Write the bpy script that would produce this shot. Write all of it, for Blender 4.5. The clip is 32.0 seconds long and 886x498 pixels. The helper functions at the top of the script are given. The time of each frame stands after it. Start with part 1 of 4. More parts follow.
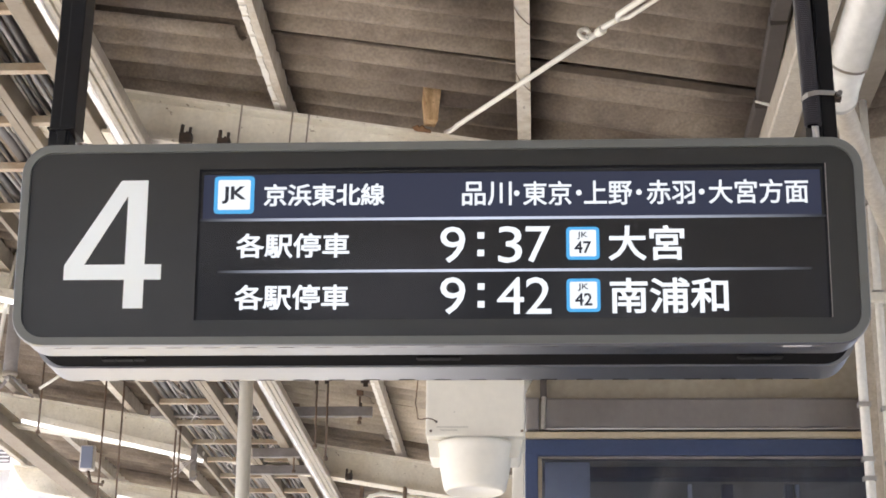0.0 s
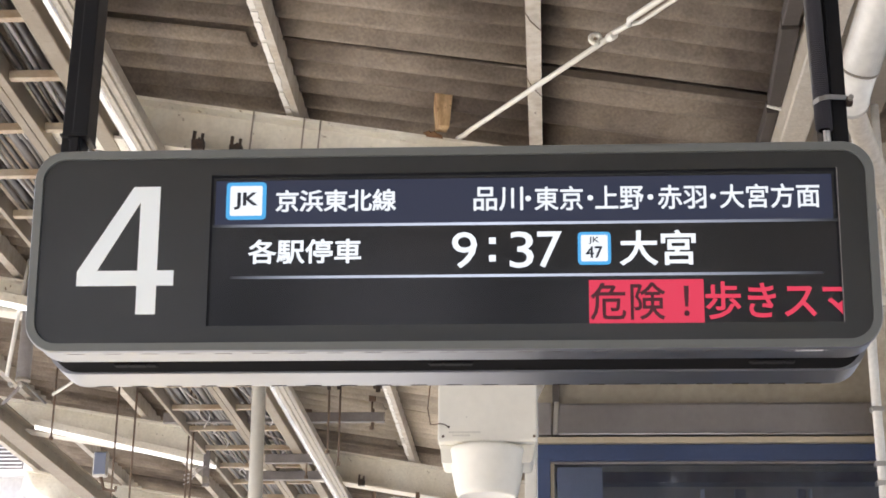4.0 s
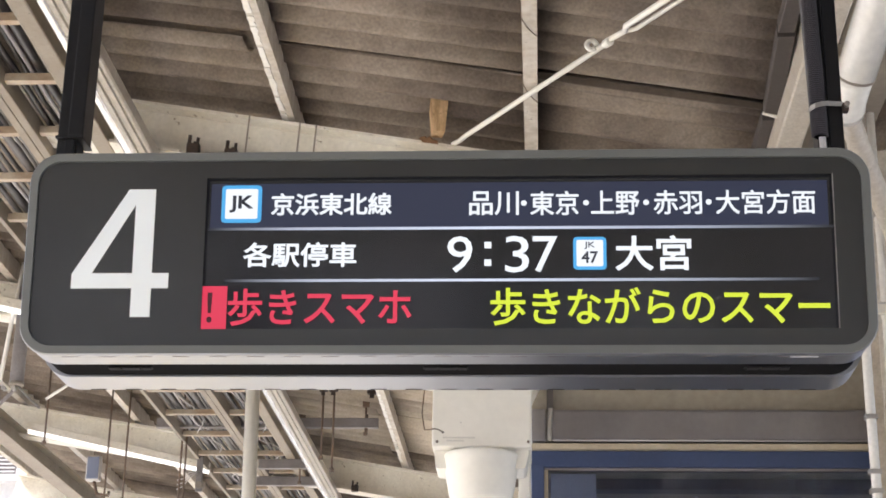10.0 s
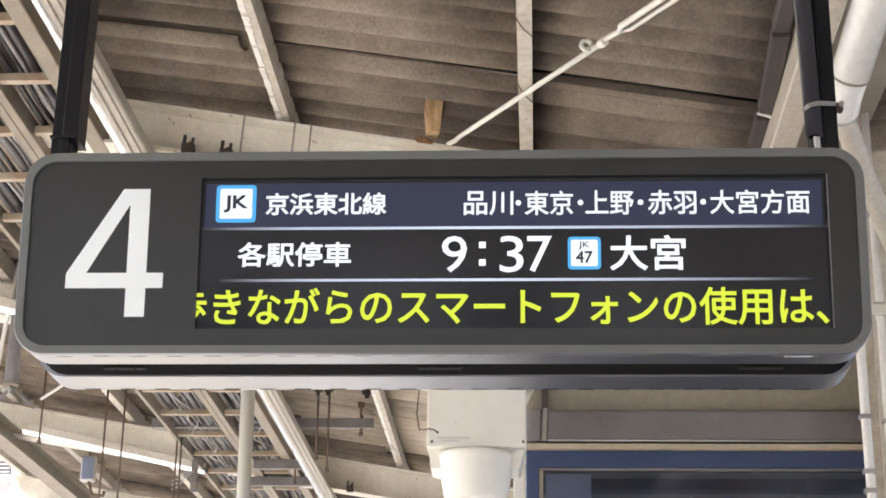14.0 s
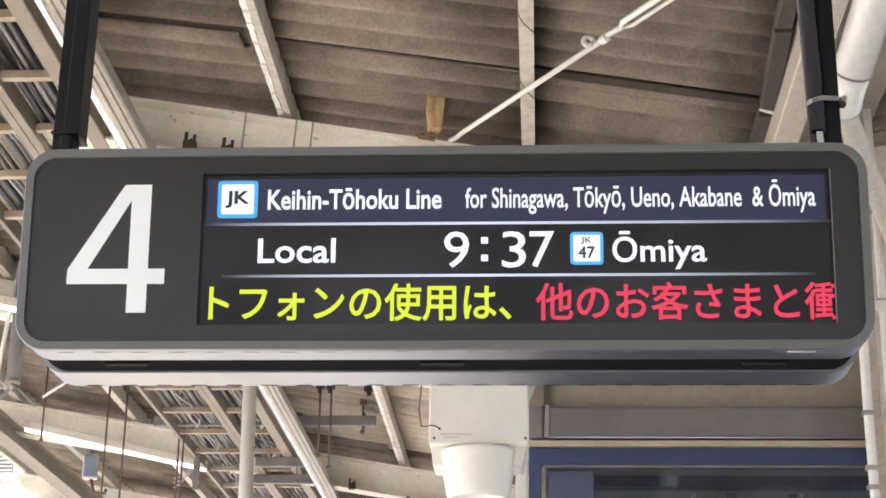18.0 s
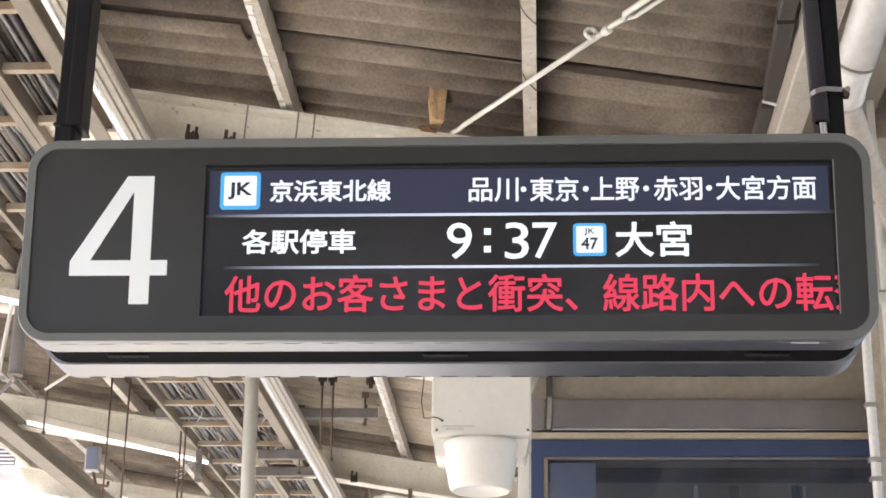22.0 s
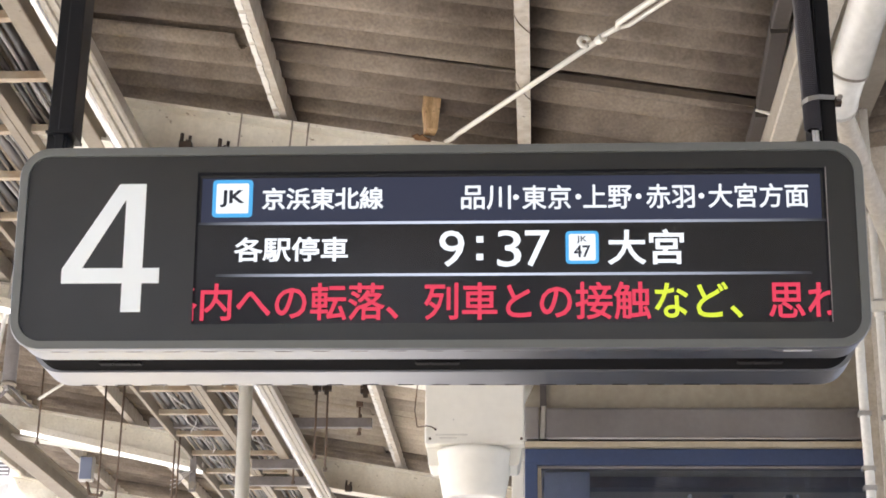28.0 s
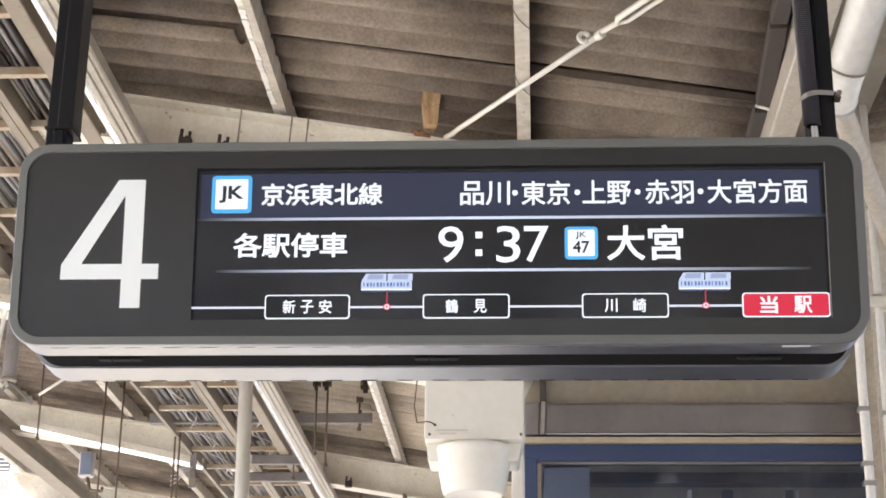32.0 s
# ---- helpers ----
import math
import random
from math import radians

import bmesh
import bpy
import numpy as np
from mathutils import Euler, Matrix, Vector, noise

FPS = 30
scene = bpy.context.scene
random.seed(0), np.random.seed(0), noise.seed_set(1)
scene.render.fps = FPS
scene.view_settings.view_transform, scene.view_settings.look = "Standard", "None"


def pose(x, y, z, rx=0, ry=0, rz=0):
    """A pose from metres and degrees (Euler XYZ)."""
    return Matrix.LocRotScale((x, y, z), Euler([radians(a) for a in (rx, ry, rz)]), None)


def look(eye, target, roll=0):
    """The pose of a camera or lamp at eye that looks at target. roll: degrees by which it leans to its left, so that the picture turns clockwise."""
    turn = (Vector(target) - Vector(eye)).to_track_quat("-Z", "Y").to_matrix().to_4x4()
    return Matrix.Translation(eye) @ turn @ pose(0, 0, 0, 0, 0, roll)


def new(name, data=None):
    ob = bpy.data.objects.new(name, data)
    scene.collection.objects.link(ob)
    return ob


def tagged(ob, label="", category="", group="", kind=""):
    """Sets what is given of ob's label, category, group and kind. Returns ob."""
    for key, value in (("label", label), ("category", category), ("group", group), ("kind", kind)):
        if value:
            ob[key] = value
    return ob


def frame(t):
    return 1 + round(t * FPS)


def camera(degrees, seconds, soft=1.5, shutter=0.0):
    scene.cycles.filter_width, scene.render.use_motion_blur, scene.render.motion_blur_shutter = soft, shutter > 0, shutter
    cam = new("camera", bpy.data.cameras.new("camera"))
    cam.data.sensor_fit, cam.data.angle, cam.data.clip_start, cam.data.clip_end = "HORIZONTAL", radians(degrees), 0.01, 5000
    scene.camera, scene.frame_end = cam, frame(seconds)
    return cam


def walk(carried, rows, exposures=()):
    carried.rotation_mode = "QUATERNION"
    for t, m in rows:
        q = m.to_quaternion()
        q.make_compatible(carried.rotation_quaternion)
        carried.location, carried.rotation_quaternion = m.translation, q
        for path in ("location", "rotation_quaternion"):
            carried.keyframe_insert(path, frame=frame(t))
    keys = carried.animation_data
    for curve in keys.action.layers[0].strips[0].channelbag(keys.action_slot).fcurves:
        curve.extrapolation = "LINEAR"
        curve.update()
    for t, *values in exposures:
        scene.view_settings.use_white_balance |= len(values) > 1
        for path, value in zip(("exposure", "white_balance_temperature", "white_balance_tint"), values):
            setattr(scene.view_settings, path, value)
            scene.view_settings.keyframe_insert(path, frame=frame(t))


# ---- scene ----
cam = camera(29.29, 32.0, soft=1.7)
PATH = [
    (0, pose(0.1718, -2.8014, 1.6313, 109.900, -0.668, 3.031)),
    (0.5, pose(0.1718, -2.8026, 1.6310, 109.968, -0.676, 3.187)),
    (1, pose(0.1721, -2.8036, 1.6308, 110.010, -0.665, 3.304)),
    (1.5, pose(0.1728, -2.8041, 1.6307, 110.098, -0.638, 3.309)),
    (2, pose(0.1736, -2.8048, 1.6306, 110.170, -0.616, 3.379)),
    (2.5, pose(0.1741, -2.8056, 1.6303, 110.148, -0.612, 3.503)),
    (3, pose(0.1741, -2.8064, 1.6300, 110.069, -0.626, 3.537)),
    (3.5, pose(0.1739, -2.8067, 1.6297, 110.076, -0.644, 3.515)),
    (5.5, pose(0.1693, -2.7990, 1.6286, 110.158, -0.713, 3.336)),
    (6, pose(0.1694, -2.8000, 1.6282, 110.229, -0.739, 3.352)),
    (6.5, pose(0.1696, -2.8006, 1.6276, 110.287, -0.765, 3.366)),
    (7, pose(0.1698, -2.8002, 1.6269, 110.187, -0.795, 3.384)),
    (7.5, pose(0.1697, -2.7989, 1.6263, 110.165, -0.834, 3.293)),
    (8, pose(0.1696, -2.7976, 1.6258, 110.145, -0.881, 3.309)),
    (8.5, pose(0.1695, -2.7976, 1.6255, 110.162, -0.913, 3.301)),
    (9, pose(0.1698, -2.7989, 1.6254, 110.202, -0.916, 3.286)),
    (9.5, pose(0.1705, -2.8005, 1.6256, 110.261, -0.906, 3.203)),
    (10, pose(0.1711, -2.8015, 1.6257, 110.321, -0.906, 3.181)),
    (10.5, pose(0.1712, -2.8017, 1.6256, 110.358, -0.923, 3.176)),
    (11, pose(0.1710, -2.8013, 1.6254, 110.344, -0.944, 3.135)),
    (11.5, pose(0.1706, -2.8007, 1.6253, 110.352, -0.954, 3.090)),
    (12, pose(0.1704, -2.8002, 1.6252, 110.355, -0.946, 3.079)),
    (12.5, pose(0.1706, -2.7998, 1.6252, 110.336, -0.921, 3.101)),
    (13, pose(0.1713, -2.7998, 1.6251, 110.290, -0.889, 3.084)),
    (13.5, pose(0.1721, -2.8005, 1.6249, 110.301, -0.866, 3.035)),
    (14, pose(0.1726, -2.8013, 1.6247, 110.335, -0.860, 3.031)),
    (14.5, pose(0.1727, -2.8016, 1.6247, 110.320, -0.866, 3.043)),
    (16.5, pose(0.1720, -2.7960, 1.6229, 110.201, -0.824, 3.033)),
    (17, pose(0.1720, -2.7962, 1.6229, 110.266, -0.823, 3.055)),
    (17.5, pose(0.1718, -2.7955, 1.6228, 110.281, -0.818, 3.079)),
    (18, pose(0.1715, -2.7936, 1.6225, 110.271, -0.819, 3.108)),
    (18.5, pose(0.1709, -2.7909, 1.6220, 110.203, -0.838, 3.088)),
    (19, pose(0.1700, -2.7883, 1.6213, 110.077, -0.872, 3.112)),
    (19.5, pose(0.1688, -2.7869, 1.6208, 109.947, -0.901, 3.161)),
    (20, pose(0.1679, -2.7871, 1.6206, 109.934, -0.904, 3.181)),
    (20.5, pose(0.1676, -2.7884, 1.6208, 109.963, -0.879, 3.201)),
    (21, pose(0.1681, -2.7897, 1.6210, 109.987, -0.843, 3.201)),
    (21.5, pose(0.1688, -2.7901, 1.6211, 110.023, -0.815, 3.179)),
    (22, pose(0.1691, -2.7896, 1.6209, 110.032, -0.805, 3.171)),
    (22.5, pose(0.1688, -2.7891, 1.6206, 110.023, -0.820, 3.220)),
    (23, pose(0.1685, -2.7892, 1.6202, 110.057, -0.851, 3.231)),
    (23.5, pose(0.1689, -2.7899, 1.6199, 110.101, -0.876, 3.223)),
    (24, pose(0.1699, -2.7906, 1.6196, 110.141, -0.876, 3.198)),
    (24.5, pose(0.1710, -2.7911, 1.6195, 110.149, -0.857, 3.200)),
    (25, pose(0.1719, -2.7916, 1.6195, 110.362, -0.834, 3.229)),
    (25.5, pose(0.1726, -2.7921, 1.6196, 110.512, -0.817, 3.240)),
    (27.5, pose(0.1744, -2.7872, 1.6186, 110.443, -0.734, 2.997)),
    (28, pose(0.1740, -2.7861, 1.6183, 110.368, -0.754, 3.018)),
    (28.5, pose(0.1737, -2.7854, 1.6181, 110.273, -0.774, 3.030)),
    (29, pose(0.1740, -2.7856, 1.6180, 110.245, -0.783, 3.013)),
    (29.5, pose(0.1747, -2.7863, 1.6181, 110.236, -0.779, 2.991)),
    (30, pose(0.1753, -2.7873, 1.6182, 110.229, -0.768, 2.967)),
    (30.5, pose(0.1756, -2.7879, 1.6182, 110.264, -0.756, 3.004)),
    (31, pose(0.1757, -2.7878, 1.6182, 110.267, -0.746, 3.026)),
    (31.5, pose(0.1759, -2.7874, 1.6181, 110.244, -0.738, 3.046)),
    (32, pose(0.1761, -2.7869, 1.6181, 110.221, -0.733, 3.036)),
]
STOPS = 1.25
walk(cam, PATH, exposures=[(t, STOPS + e, 6350, 12) for t, e in ((0, -0.04), (3, -0.05), (6, -0.10), (10, -0.08), (13, 0.0), (18, 0.05), (24, 0.02), (32, 0.05))])

# ---- daylight ----
SUN_HEIGHT, SUN_TURN = 52, 252
world = bpy.data.worlds.new("world")
scene.world = world
world.use_nodes = True
sky = world.node_tree.nodes.new("ShaderNodeTexSky")
sky.sky_type, sky.sun_disc = "NISHITA", False
sky.sun_elevation, sky.sun_rotation = radians(SUN_HEIGHT), radians(SUN_TURN)
sky.dust_density = 5.0
world.node_tree.links.new(sky.outputs[0], world.node_tree.nodes["Background"].inputs[0])
world.node_tree.nodes["Background"].inputs[1].default_value = 0.15
sun = new("sun", bpy.data.lights.new("sun", "SUN"))
sun.data.energy, sun.data.angle, sun.data.color = 5.0, radians(0.6), (1.0, 0.97, 0.93)
sun_way = Vector((math.sin(radians(SUN_TURN)) * math.cos(radians(SUN_HEIGHT)), math.cos(radians(SUN_TURN)) * math.cos(radians(SUN_HEIGHT)), math.sin(radians(SUN_HEIGHT))))
sun.matrix_world = look(sun_way * 30, (0, 0, 0))


# ---- materials ----
def rgb(c):
    return (*c, 1.0)


def material(name, colour, rough=0.6, metal=0.0, dark=None, grain=30.0, blotch=3.0, amount=0.5, bump=0.15, coat=0.0, vary=0.0, streak=1.0, spec=None, spread=0.16, specks=0.0, speck_size=40.0, speck_colour=(0.10, 0.07, 0.05), stain=0.0, stain_colour=(0.1, 0.08, 0.07)):
    """Paint, stone or metal with blotches and fine grain; dark: the colour of its dirt; vary: spread from piece to piece."""
    m = bpy.data.materials.new(name)
    m.use_nodes = True
    nt = m.node_tree
    n, l = nt.nodes, nt.links
    p = n["Principled BSDF"]
    spec = 0.5 if spec is None else spec
    dark = dark or tuple(0.55 * v for v in colour)
    tc = n.new("ShaderNodeTexCoord")
    mp = n.new("ShaderNodeMapping")
    mp.inputs["Scale"].default_value = (1, 1, streak)
    l.new(tc.outputs["Object"], mp.inputs[0])
    big, fine = n.new("ShaderNodeTexNoise"), n.new("ShaderNodeTexNoise")
    big.inputs["Scale"].default_value, big.inputs["Detail"].default_value, big.inputs["Roughness"].default_value = blotch, 8, 0.65
    fine.inputs["Scale"].default_value, fine.inputs["Detail"].default_value = grain, 4
    l.new(mp.outputs[0], big.inputs["Vector"])
    l.new(tc.outputs["Object"], fine.inputs["Vector"])
    ramp = n.new("ShaderNodeValToRGB")
    ramp.color_ramp.elements[0].position, ramp.color_ramp.elements[1].position = 0.38, 0.62
    l.new(big.outputs[0], ramp.inputs[0])
    mul = n.new("ShaderNodeMath")
    mul.operation = "MULTIPLY"
    mul.inputs[1].default_value = amount
    inv = n.new("ShaderNodeMath")
    inv.operation = "SUBTRACT"
    inv.inputs[0].default_value = 1.0
    l.new(ramp.outputs[0], inv.inputs[1])
    l.new(inv.outputs[0], mul.inputs[0])
    mix = n.new("ShaderNodeMix")
    mix.data_type = "RGBA"
    mix.inputs["A"].default_value, mix.inputs["B"].default_value = rgb(colour), rgb(dark)
    l.new(mul.outputs[0], mix.inputs["Factor"])
    tone = mix.outputs["Result"]
    if stain:
        wet, edge, soak = n.new("ShaderNodeTexNoise"), n.new("ShaderNodeMapRange"), n.new("ShaderNodeMix")
        wet.inputs["Scale"].default_value, wet.inputs["Detail"].default_value, wet.inputs["Distortion"].default_value = 2.1, 5, 0.6
        info = n.new("ShaderNodeObjectInfo")
        move = n.new("ShaderNodeVectorMath")
        move.operation = "ADD"
        l.new(tc.outputs["Object"], move.inputs[0])
        l.new(info.outputs["Location"], move.inputs[1])
        l.new(move.outputs[0], wet.inputs["Vector"])
        edge.inputs["From Min"].default_value, edge.inputs["From Max"].default_value = 0.50, 0.68
        edge.inputs["To Max"].default_value = stain
        l.new(wet.outputs[0], edge.inputs["Value"])
        soak.data_type = "RGBA"
        soak.inputs["B"].default_value = rgb(stain_colour)
        l.new(tone, soak.inputs["A"])
        l.new(edge.outputs[0], soak.inputs["Factor"])
        tone = soak.outputs["Result"]
    if specks:
        chip, cut, over = n.new("ShaderNodeTexNoise"), n.new("ShaderNodeValToRGB"), n.new("ShaderNodeMix")
        chip.inputs["Scale"].default_value, chip.inputs["Detail"].default_value, chip.inputs["Roughness"].default_value = speck_size, 6, 0.7
        l.new(tc.outputs["Object"], chip.inputs["Vector"])
        cut.color_ramp.elements[0].position, cut.color_ramp.elements[1].position = 0.66 - 0.08 * specks, 0.69 - 0.08 * specks
        l.new(chip.outputs[0], cut.inputs[0])
        over.data_type = "RGBA"
        over.inputs["B"].default_value = rgb(speck_colour)
        l.new(tone, over.inputs["A"])
        l.new(cut.outputs[0], over.inputs["Factor"])
        tone = over.outputs["Result"]
    hsv = n.new("ShaderNodeHueSaturation")
    l.new(tone, hsv.inputs["Color"])
    mr = n.new("ShaderNodeMapRange")
    mr.inputs["To Min"].default_value, mr.inputs["To Max"].default_value = 1 - spread, 1 + spread
    l.new(fine.outputs[0], mr.inputs["Value"])
    val = mr.outputs[0]
    if vary:
        info, vr, mm = n.new("ShaderNodeObjectInfo"), n.new("ShaderNodeMapRange"), n.new("ShaderNodeMath")
        vr.inputs["To Min"].default_value, vr.inputs["To Max"].default_value = 1 - vary, 1 + vary
        mm.operation = "MULTIPLY"
        l.new(info.outputs["Random"], vr.inputs["Value"])
        l.new(vr.outputs[0], mm.inputs[0])
        l.new(val, mm.inputs[1])
        val = mm.outputs[0]
    l.new(val, hsv.inputs["Value"])
    l.new(hsv.outputs[0], p.inputs["Base Color"])
    rr = n.new("ShaderNodeMapRange")
    rr.inputs["To Min"].default_value, rr.inputs["To Max"].default_value = max(0.03, rough - 0.1), min(1, rough + 0.12)
    l.new(big.outputs[0], rr.inputs["Value"])
    l.new(rr.outputs[0], p.inputs["Roughness"])
    p.inputs["Specular IOR Level"].default_value = spec
    p.inputs["Metallic"].default_value, p.inputs["Coat Weight"].default_value = metal, coat
    if bump:
        b = n.new("ShaderNodeBump")
        b.inputs["Strength"].default_value, b.inputs["Distance"].default_value = bump, 0.003
        l.new(fine.outputs[0], b.inputs["Height"])
        l.new(b.outputs[0], p.inputs["Normal"])
    return m


def plain(name, colour, rough=0.5, metal=0.0):
    m = bpy.data.materials.new(name)
    m.use_nodes = True
    p = m.node_tree.nodes["Principled BSDF"]
    p.inputs["Base Color"].default_value, p.inputs["Roughness"].default_value, p.inputs["Metallic"].default_value = rgb(colour), rough, metal
    return m


def lit(name, colour, strength=1.0, fade=False):
    """A lit part of the display; fade: dies away towards both ends along its length."""
    m = plain(name, (0.02, 0.02, 0.02), 0.4)
    strength *= 2 ** -STOPS
    nt = m.node_tree
    p = nt.nodes["Principled BSDF"]
    p.inputs["Specular IOR Level"].default_value = 0.15
    p.inputs["Emission Color"].default_value, p.inputs["Emission Strength"].default_value = rgb(colour), strength
    if fade:
        tc, sep, ramp, mul = (nt.nodes.new("ShaderNode" + k) for k in ("TexCoord", "SeparateXYZ", "ValToRGB", "Math"))
        nt.links.new(tc.outputs["Generated"], sep.inputs[0])
        nt.links.new(sep.outputs[0], ramp.inputs[0])
        e = ramp.color_ramp.elements
        e[0].color = rgb((0.02,) * 3)
        e[1].color = rgb((0.02,) * 3)
        e.new(0.16).color = rgb((0.7,) * 3)
        e.new(0.45).color = rgb((1,) * 3)
        e.new(0.75).color = rgb((0.6,) * 3)
        mul.operation = "MULTIPLY"
        mul.inputs[1].default_value = strength
        nt.links.new(ramp.outputs[0], mul.inputs[0])
        nt.links.new(mul.outputs[0], p.inputs["Emission Strength"])
    return m


CREAM = material("cream_paint", (0.84, 0.81, 0.72), 0.45, dark=(0.58, 0.52, 0.42), blotch=2.2, grain=60, amount=0.6, bump=0.15, streak=0.35, specks=0.25, speck_size=26, speck_colour=(0.22, 0.16, 0.10), stain=0.45, stain_colour=(0.50, 0.42, 0.30))
WHITE = material("white_paint", (0.85, 0.83, 0.78), 0.28, dark=(0.68, 0.63, 0.55), blotch=3, grain=80, amount=0.35, bump=0.05, streak=0.4)
IVORY = material("ivory_enamel", (0.88, 0.855, 0.78), 0.32, dark=(0.80, 0.76, 0.66), blotch=3, grain=40, amount=0.2, bump=0.03, spread=0.06)
SLATE = material("cement_slate", (0.325, 0.272, 0.220), 0.9, dark=(0.15, 0.118, 0.09), blotch=2.4, grain=90, amount=0.85, bump=0.6, vary=0.14, spread=0.42, stain=0.7, stain_colour=(0.115, 0.088, 0.075), specks=0.0)
PALESLATE = material("pale_slate", (0.54, 0.475, 0.385), 0.85, dark=(0.36, 0.305, 0.24), blotch=2.4, grain=90, amount=0.6, bump=0.5, vary=0.10, spread=0.3, stain=0.6, stain_colour=(0.17, 0.135, 0.115))
LAPSHADE = material("lap_shade", (0.16, 0.128, 0.10), 0.8, dark=(0.09, 0.07, 0.055), blotch=9, grain=80, amount=0.7, bump=0.3)
FLAKED = material("flaking_paint", (0.66, 0.62, 0.55), 0.55, dark=(0.44, 0.37, 0.28), blotch=16, grain=50, amount=0.65, bump=0.4, streak=0.6, specks=0.15, speck_size=45)
GUTTERGREY = material("gutter_grey", (0.30, 0.262, 0.218), 0.55, dark=(0.18, 0.15, 0.12), blotch=4, grain=60, amount=0.5)
TRAYPAINT = material("tray_paint", (0.31, 0.265, 0.205), 0.5, dark=(0.21, 0.165, 0.115), blotch=5, grain=60, amount=0.6, bump=0.1, streak=0.6, specks=0.4, speck_size=30)
CABLEBLACK = material("cable_black", (0.026, 0.023, 0.023), 0.32, dark=(0.05, 0.045, 0.045), blotch=9, grain=60, amount=0.5, bump=0.05)
GLOSSWHITE = material("gloss_white", (0.86, 0.85, 0.81), 0.14, dark=(0.74, 0.70, 0.62), blotch=4, grain=40, amount=0.3, bump=0.03, coat=0.3)
GREYCABLE = material("grey_cable", (0.13, 0.12, 0.115), 0.4, grain=60, amount=0.3, bump=0.05)
RUST = material("rust", (0.21, 0.11, 0.05), 0.85, dark=(0.12, 0.05, 0.02), blotch=20, grain=120, amount=0.8, bump=0.4)
DARKIRON = material("dark_iron", (0.024, 0.021, 0.018), 0.65, dark=(0.10, 0.05, 0.025), blotch=40, grain=90, amount=0.5)
RODIRON = material("brown_iron", (0.12, 0.095, 0.075), 0.7, dark=(0.2, 0.1, 0.05), blotch=12, grain=60, amount=0.5)
STRUT = material("grey_strut", (0.25, 0.232, 0.23), 0.6, dark=(0.12, 0.1, 0.09), blotch=5, grain=60, amount=0.5)
WOOD = material("old_wood", (0.80, 0.58, 0.33), 0.8, dark=(0.38, 0.20, 0.08), blotch=26, grain=90, amount=0.85, bump=0.6, streak=0.22, specks=0.5, speck_size=60, speck_colour=(0.30, 0.17, 0.08))
BATTEN = material("batten_brown", (0.085, 0.073, 0.068), 0.6, dark=(0.05, 0.042, 0.038), blotch=7, grain=60, amount=0.5)
DUCTPAINT = material("duct_paint", (0.63, 0.58, 0.50), 0.38, dark=(0.46, 0.40, 0.32), blotch=30, grain=110, amount=0.6, bump=0.35, spread=0.22)
DUCTSTEEL = material("duct_steel", (0.44, 0.40, 0.335), 0.35, dark=(0.29, 0.25, 0.19), blotch=24, grain=110, amount=0.6, bump=0.08, spread=0.25, coat=0.3)
PIPEPAINT = material("pipe_steel", (0.92, 0.90, 0.86), 0.2, 0.75, dark=(0.62, 0.56, 0.46), blotch=26, grain=90, amount=0.4, bump=0.03, coat=0.5)
LEAD = material("pale_lead", (0.58, 0.55, 0.54), 0.4, grain=60, amount=0.3, bump=0.02)
PALECABLE = material("pale_cable", (0.33, 0.31, 0.31), 0.35, dark=(0.22, 0.2, 0.2), blotch=9, grain=60, amount=0.5, bump=0.05)
RUNGPAINT = material("rung_paint", (0.50, 0.435, 0.335), 0.5, dark=(0.30, 0.18, 0.09), blotch=7, grain=60, amount=0.6, bump=0.1)
BOOTHWALL = material("booth_wall", (0.36, 0.32, 0.255), 0.3, dark=(0.27, 0.235, 0.185), blotch=2.5, grain=40, amount=0.6, bump=0.03)
CASEGREY = material("case_grey", (0.145, 0.152, 0.145), 0.5, dark=(0.13, 0.136, 0.13), blotch=4, grain=60, amount=0.3, bump=0, spread=0.04)
SILVER = material("silver_case", (0.315, 0.32, 0.335), 0.30, 0.9, dark=(0.295, 0.30, 0.315), blotch=1.5, grain=20, amount=0.3, bump=0, spread=0.03)
FASCIA = material("charcoal_fascia", (0.0285, 0.0305, 0.0305), 0.2, dark=(0.025, 0.025, 0.0255), blotch=2, grain=30, amount=0.3, bump=0, spec=0.65, spread=0.05)
BLACK = material("black_steel", (0.0085, 0.0092, 0.0115), 0.4, dark=(0.013, 0.013, 0.015), blotch=6, grain=120, amount=0.5, bump=0.05, spec=0.3)
RUBBER = material("black_conduit", (0.060, 0.056, 0.066), 0.32, grain=80, amount=0.3, bump=0.05)
# glossless black that stands in for shade in slots, holes and gaps
SLOT = plain("slot_shade", (0.013, 0.0125, 0.0135), 0.9)
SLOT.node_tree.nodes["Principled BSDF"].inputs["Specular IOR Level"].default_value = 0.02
NUMERAL = plain("white_film", (0.865, 0.92, 0.935), 0.45)
LATCH = plain("latch_black", (0.024, 0.023, 0.024), 0.7)
LATCH.node_tree.nodes["Principled BSDF"].inputs["Specular IOR Level"].default_value = 0.08
FAINT = plain("faint_print", (0.64, 0.62, 0.57), 0.5)
BADGE_MARK = plain("pale_print", (0.75, 0.75, 0.75), 0.4)
STEEL = material("brushed_steel", (0.37, 0.355, 0.36), 0.33, 0.9, dark=(0.28, 0.265, 0.27), blotch=4.5, grain=40, amount=0.6, bump=0.0, spread=0.08, streak=0.5)
ZINC = material("zinc_band", (0.55, 0.53, 0.50), 0.35, 0.9, grain=100, amount=0.3)
BLUE = material("blue_frame", (0.045, 0.068, 0.15), 0.35, dark=(0.035, 0.05, 0.10), blotch=3, grain=90, amount=0.4, bump=0.04)
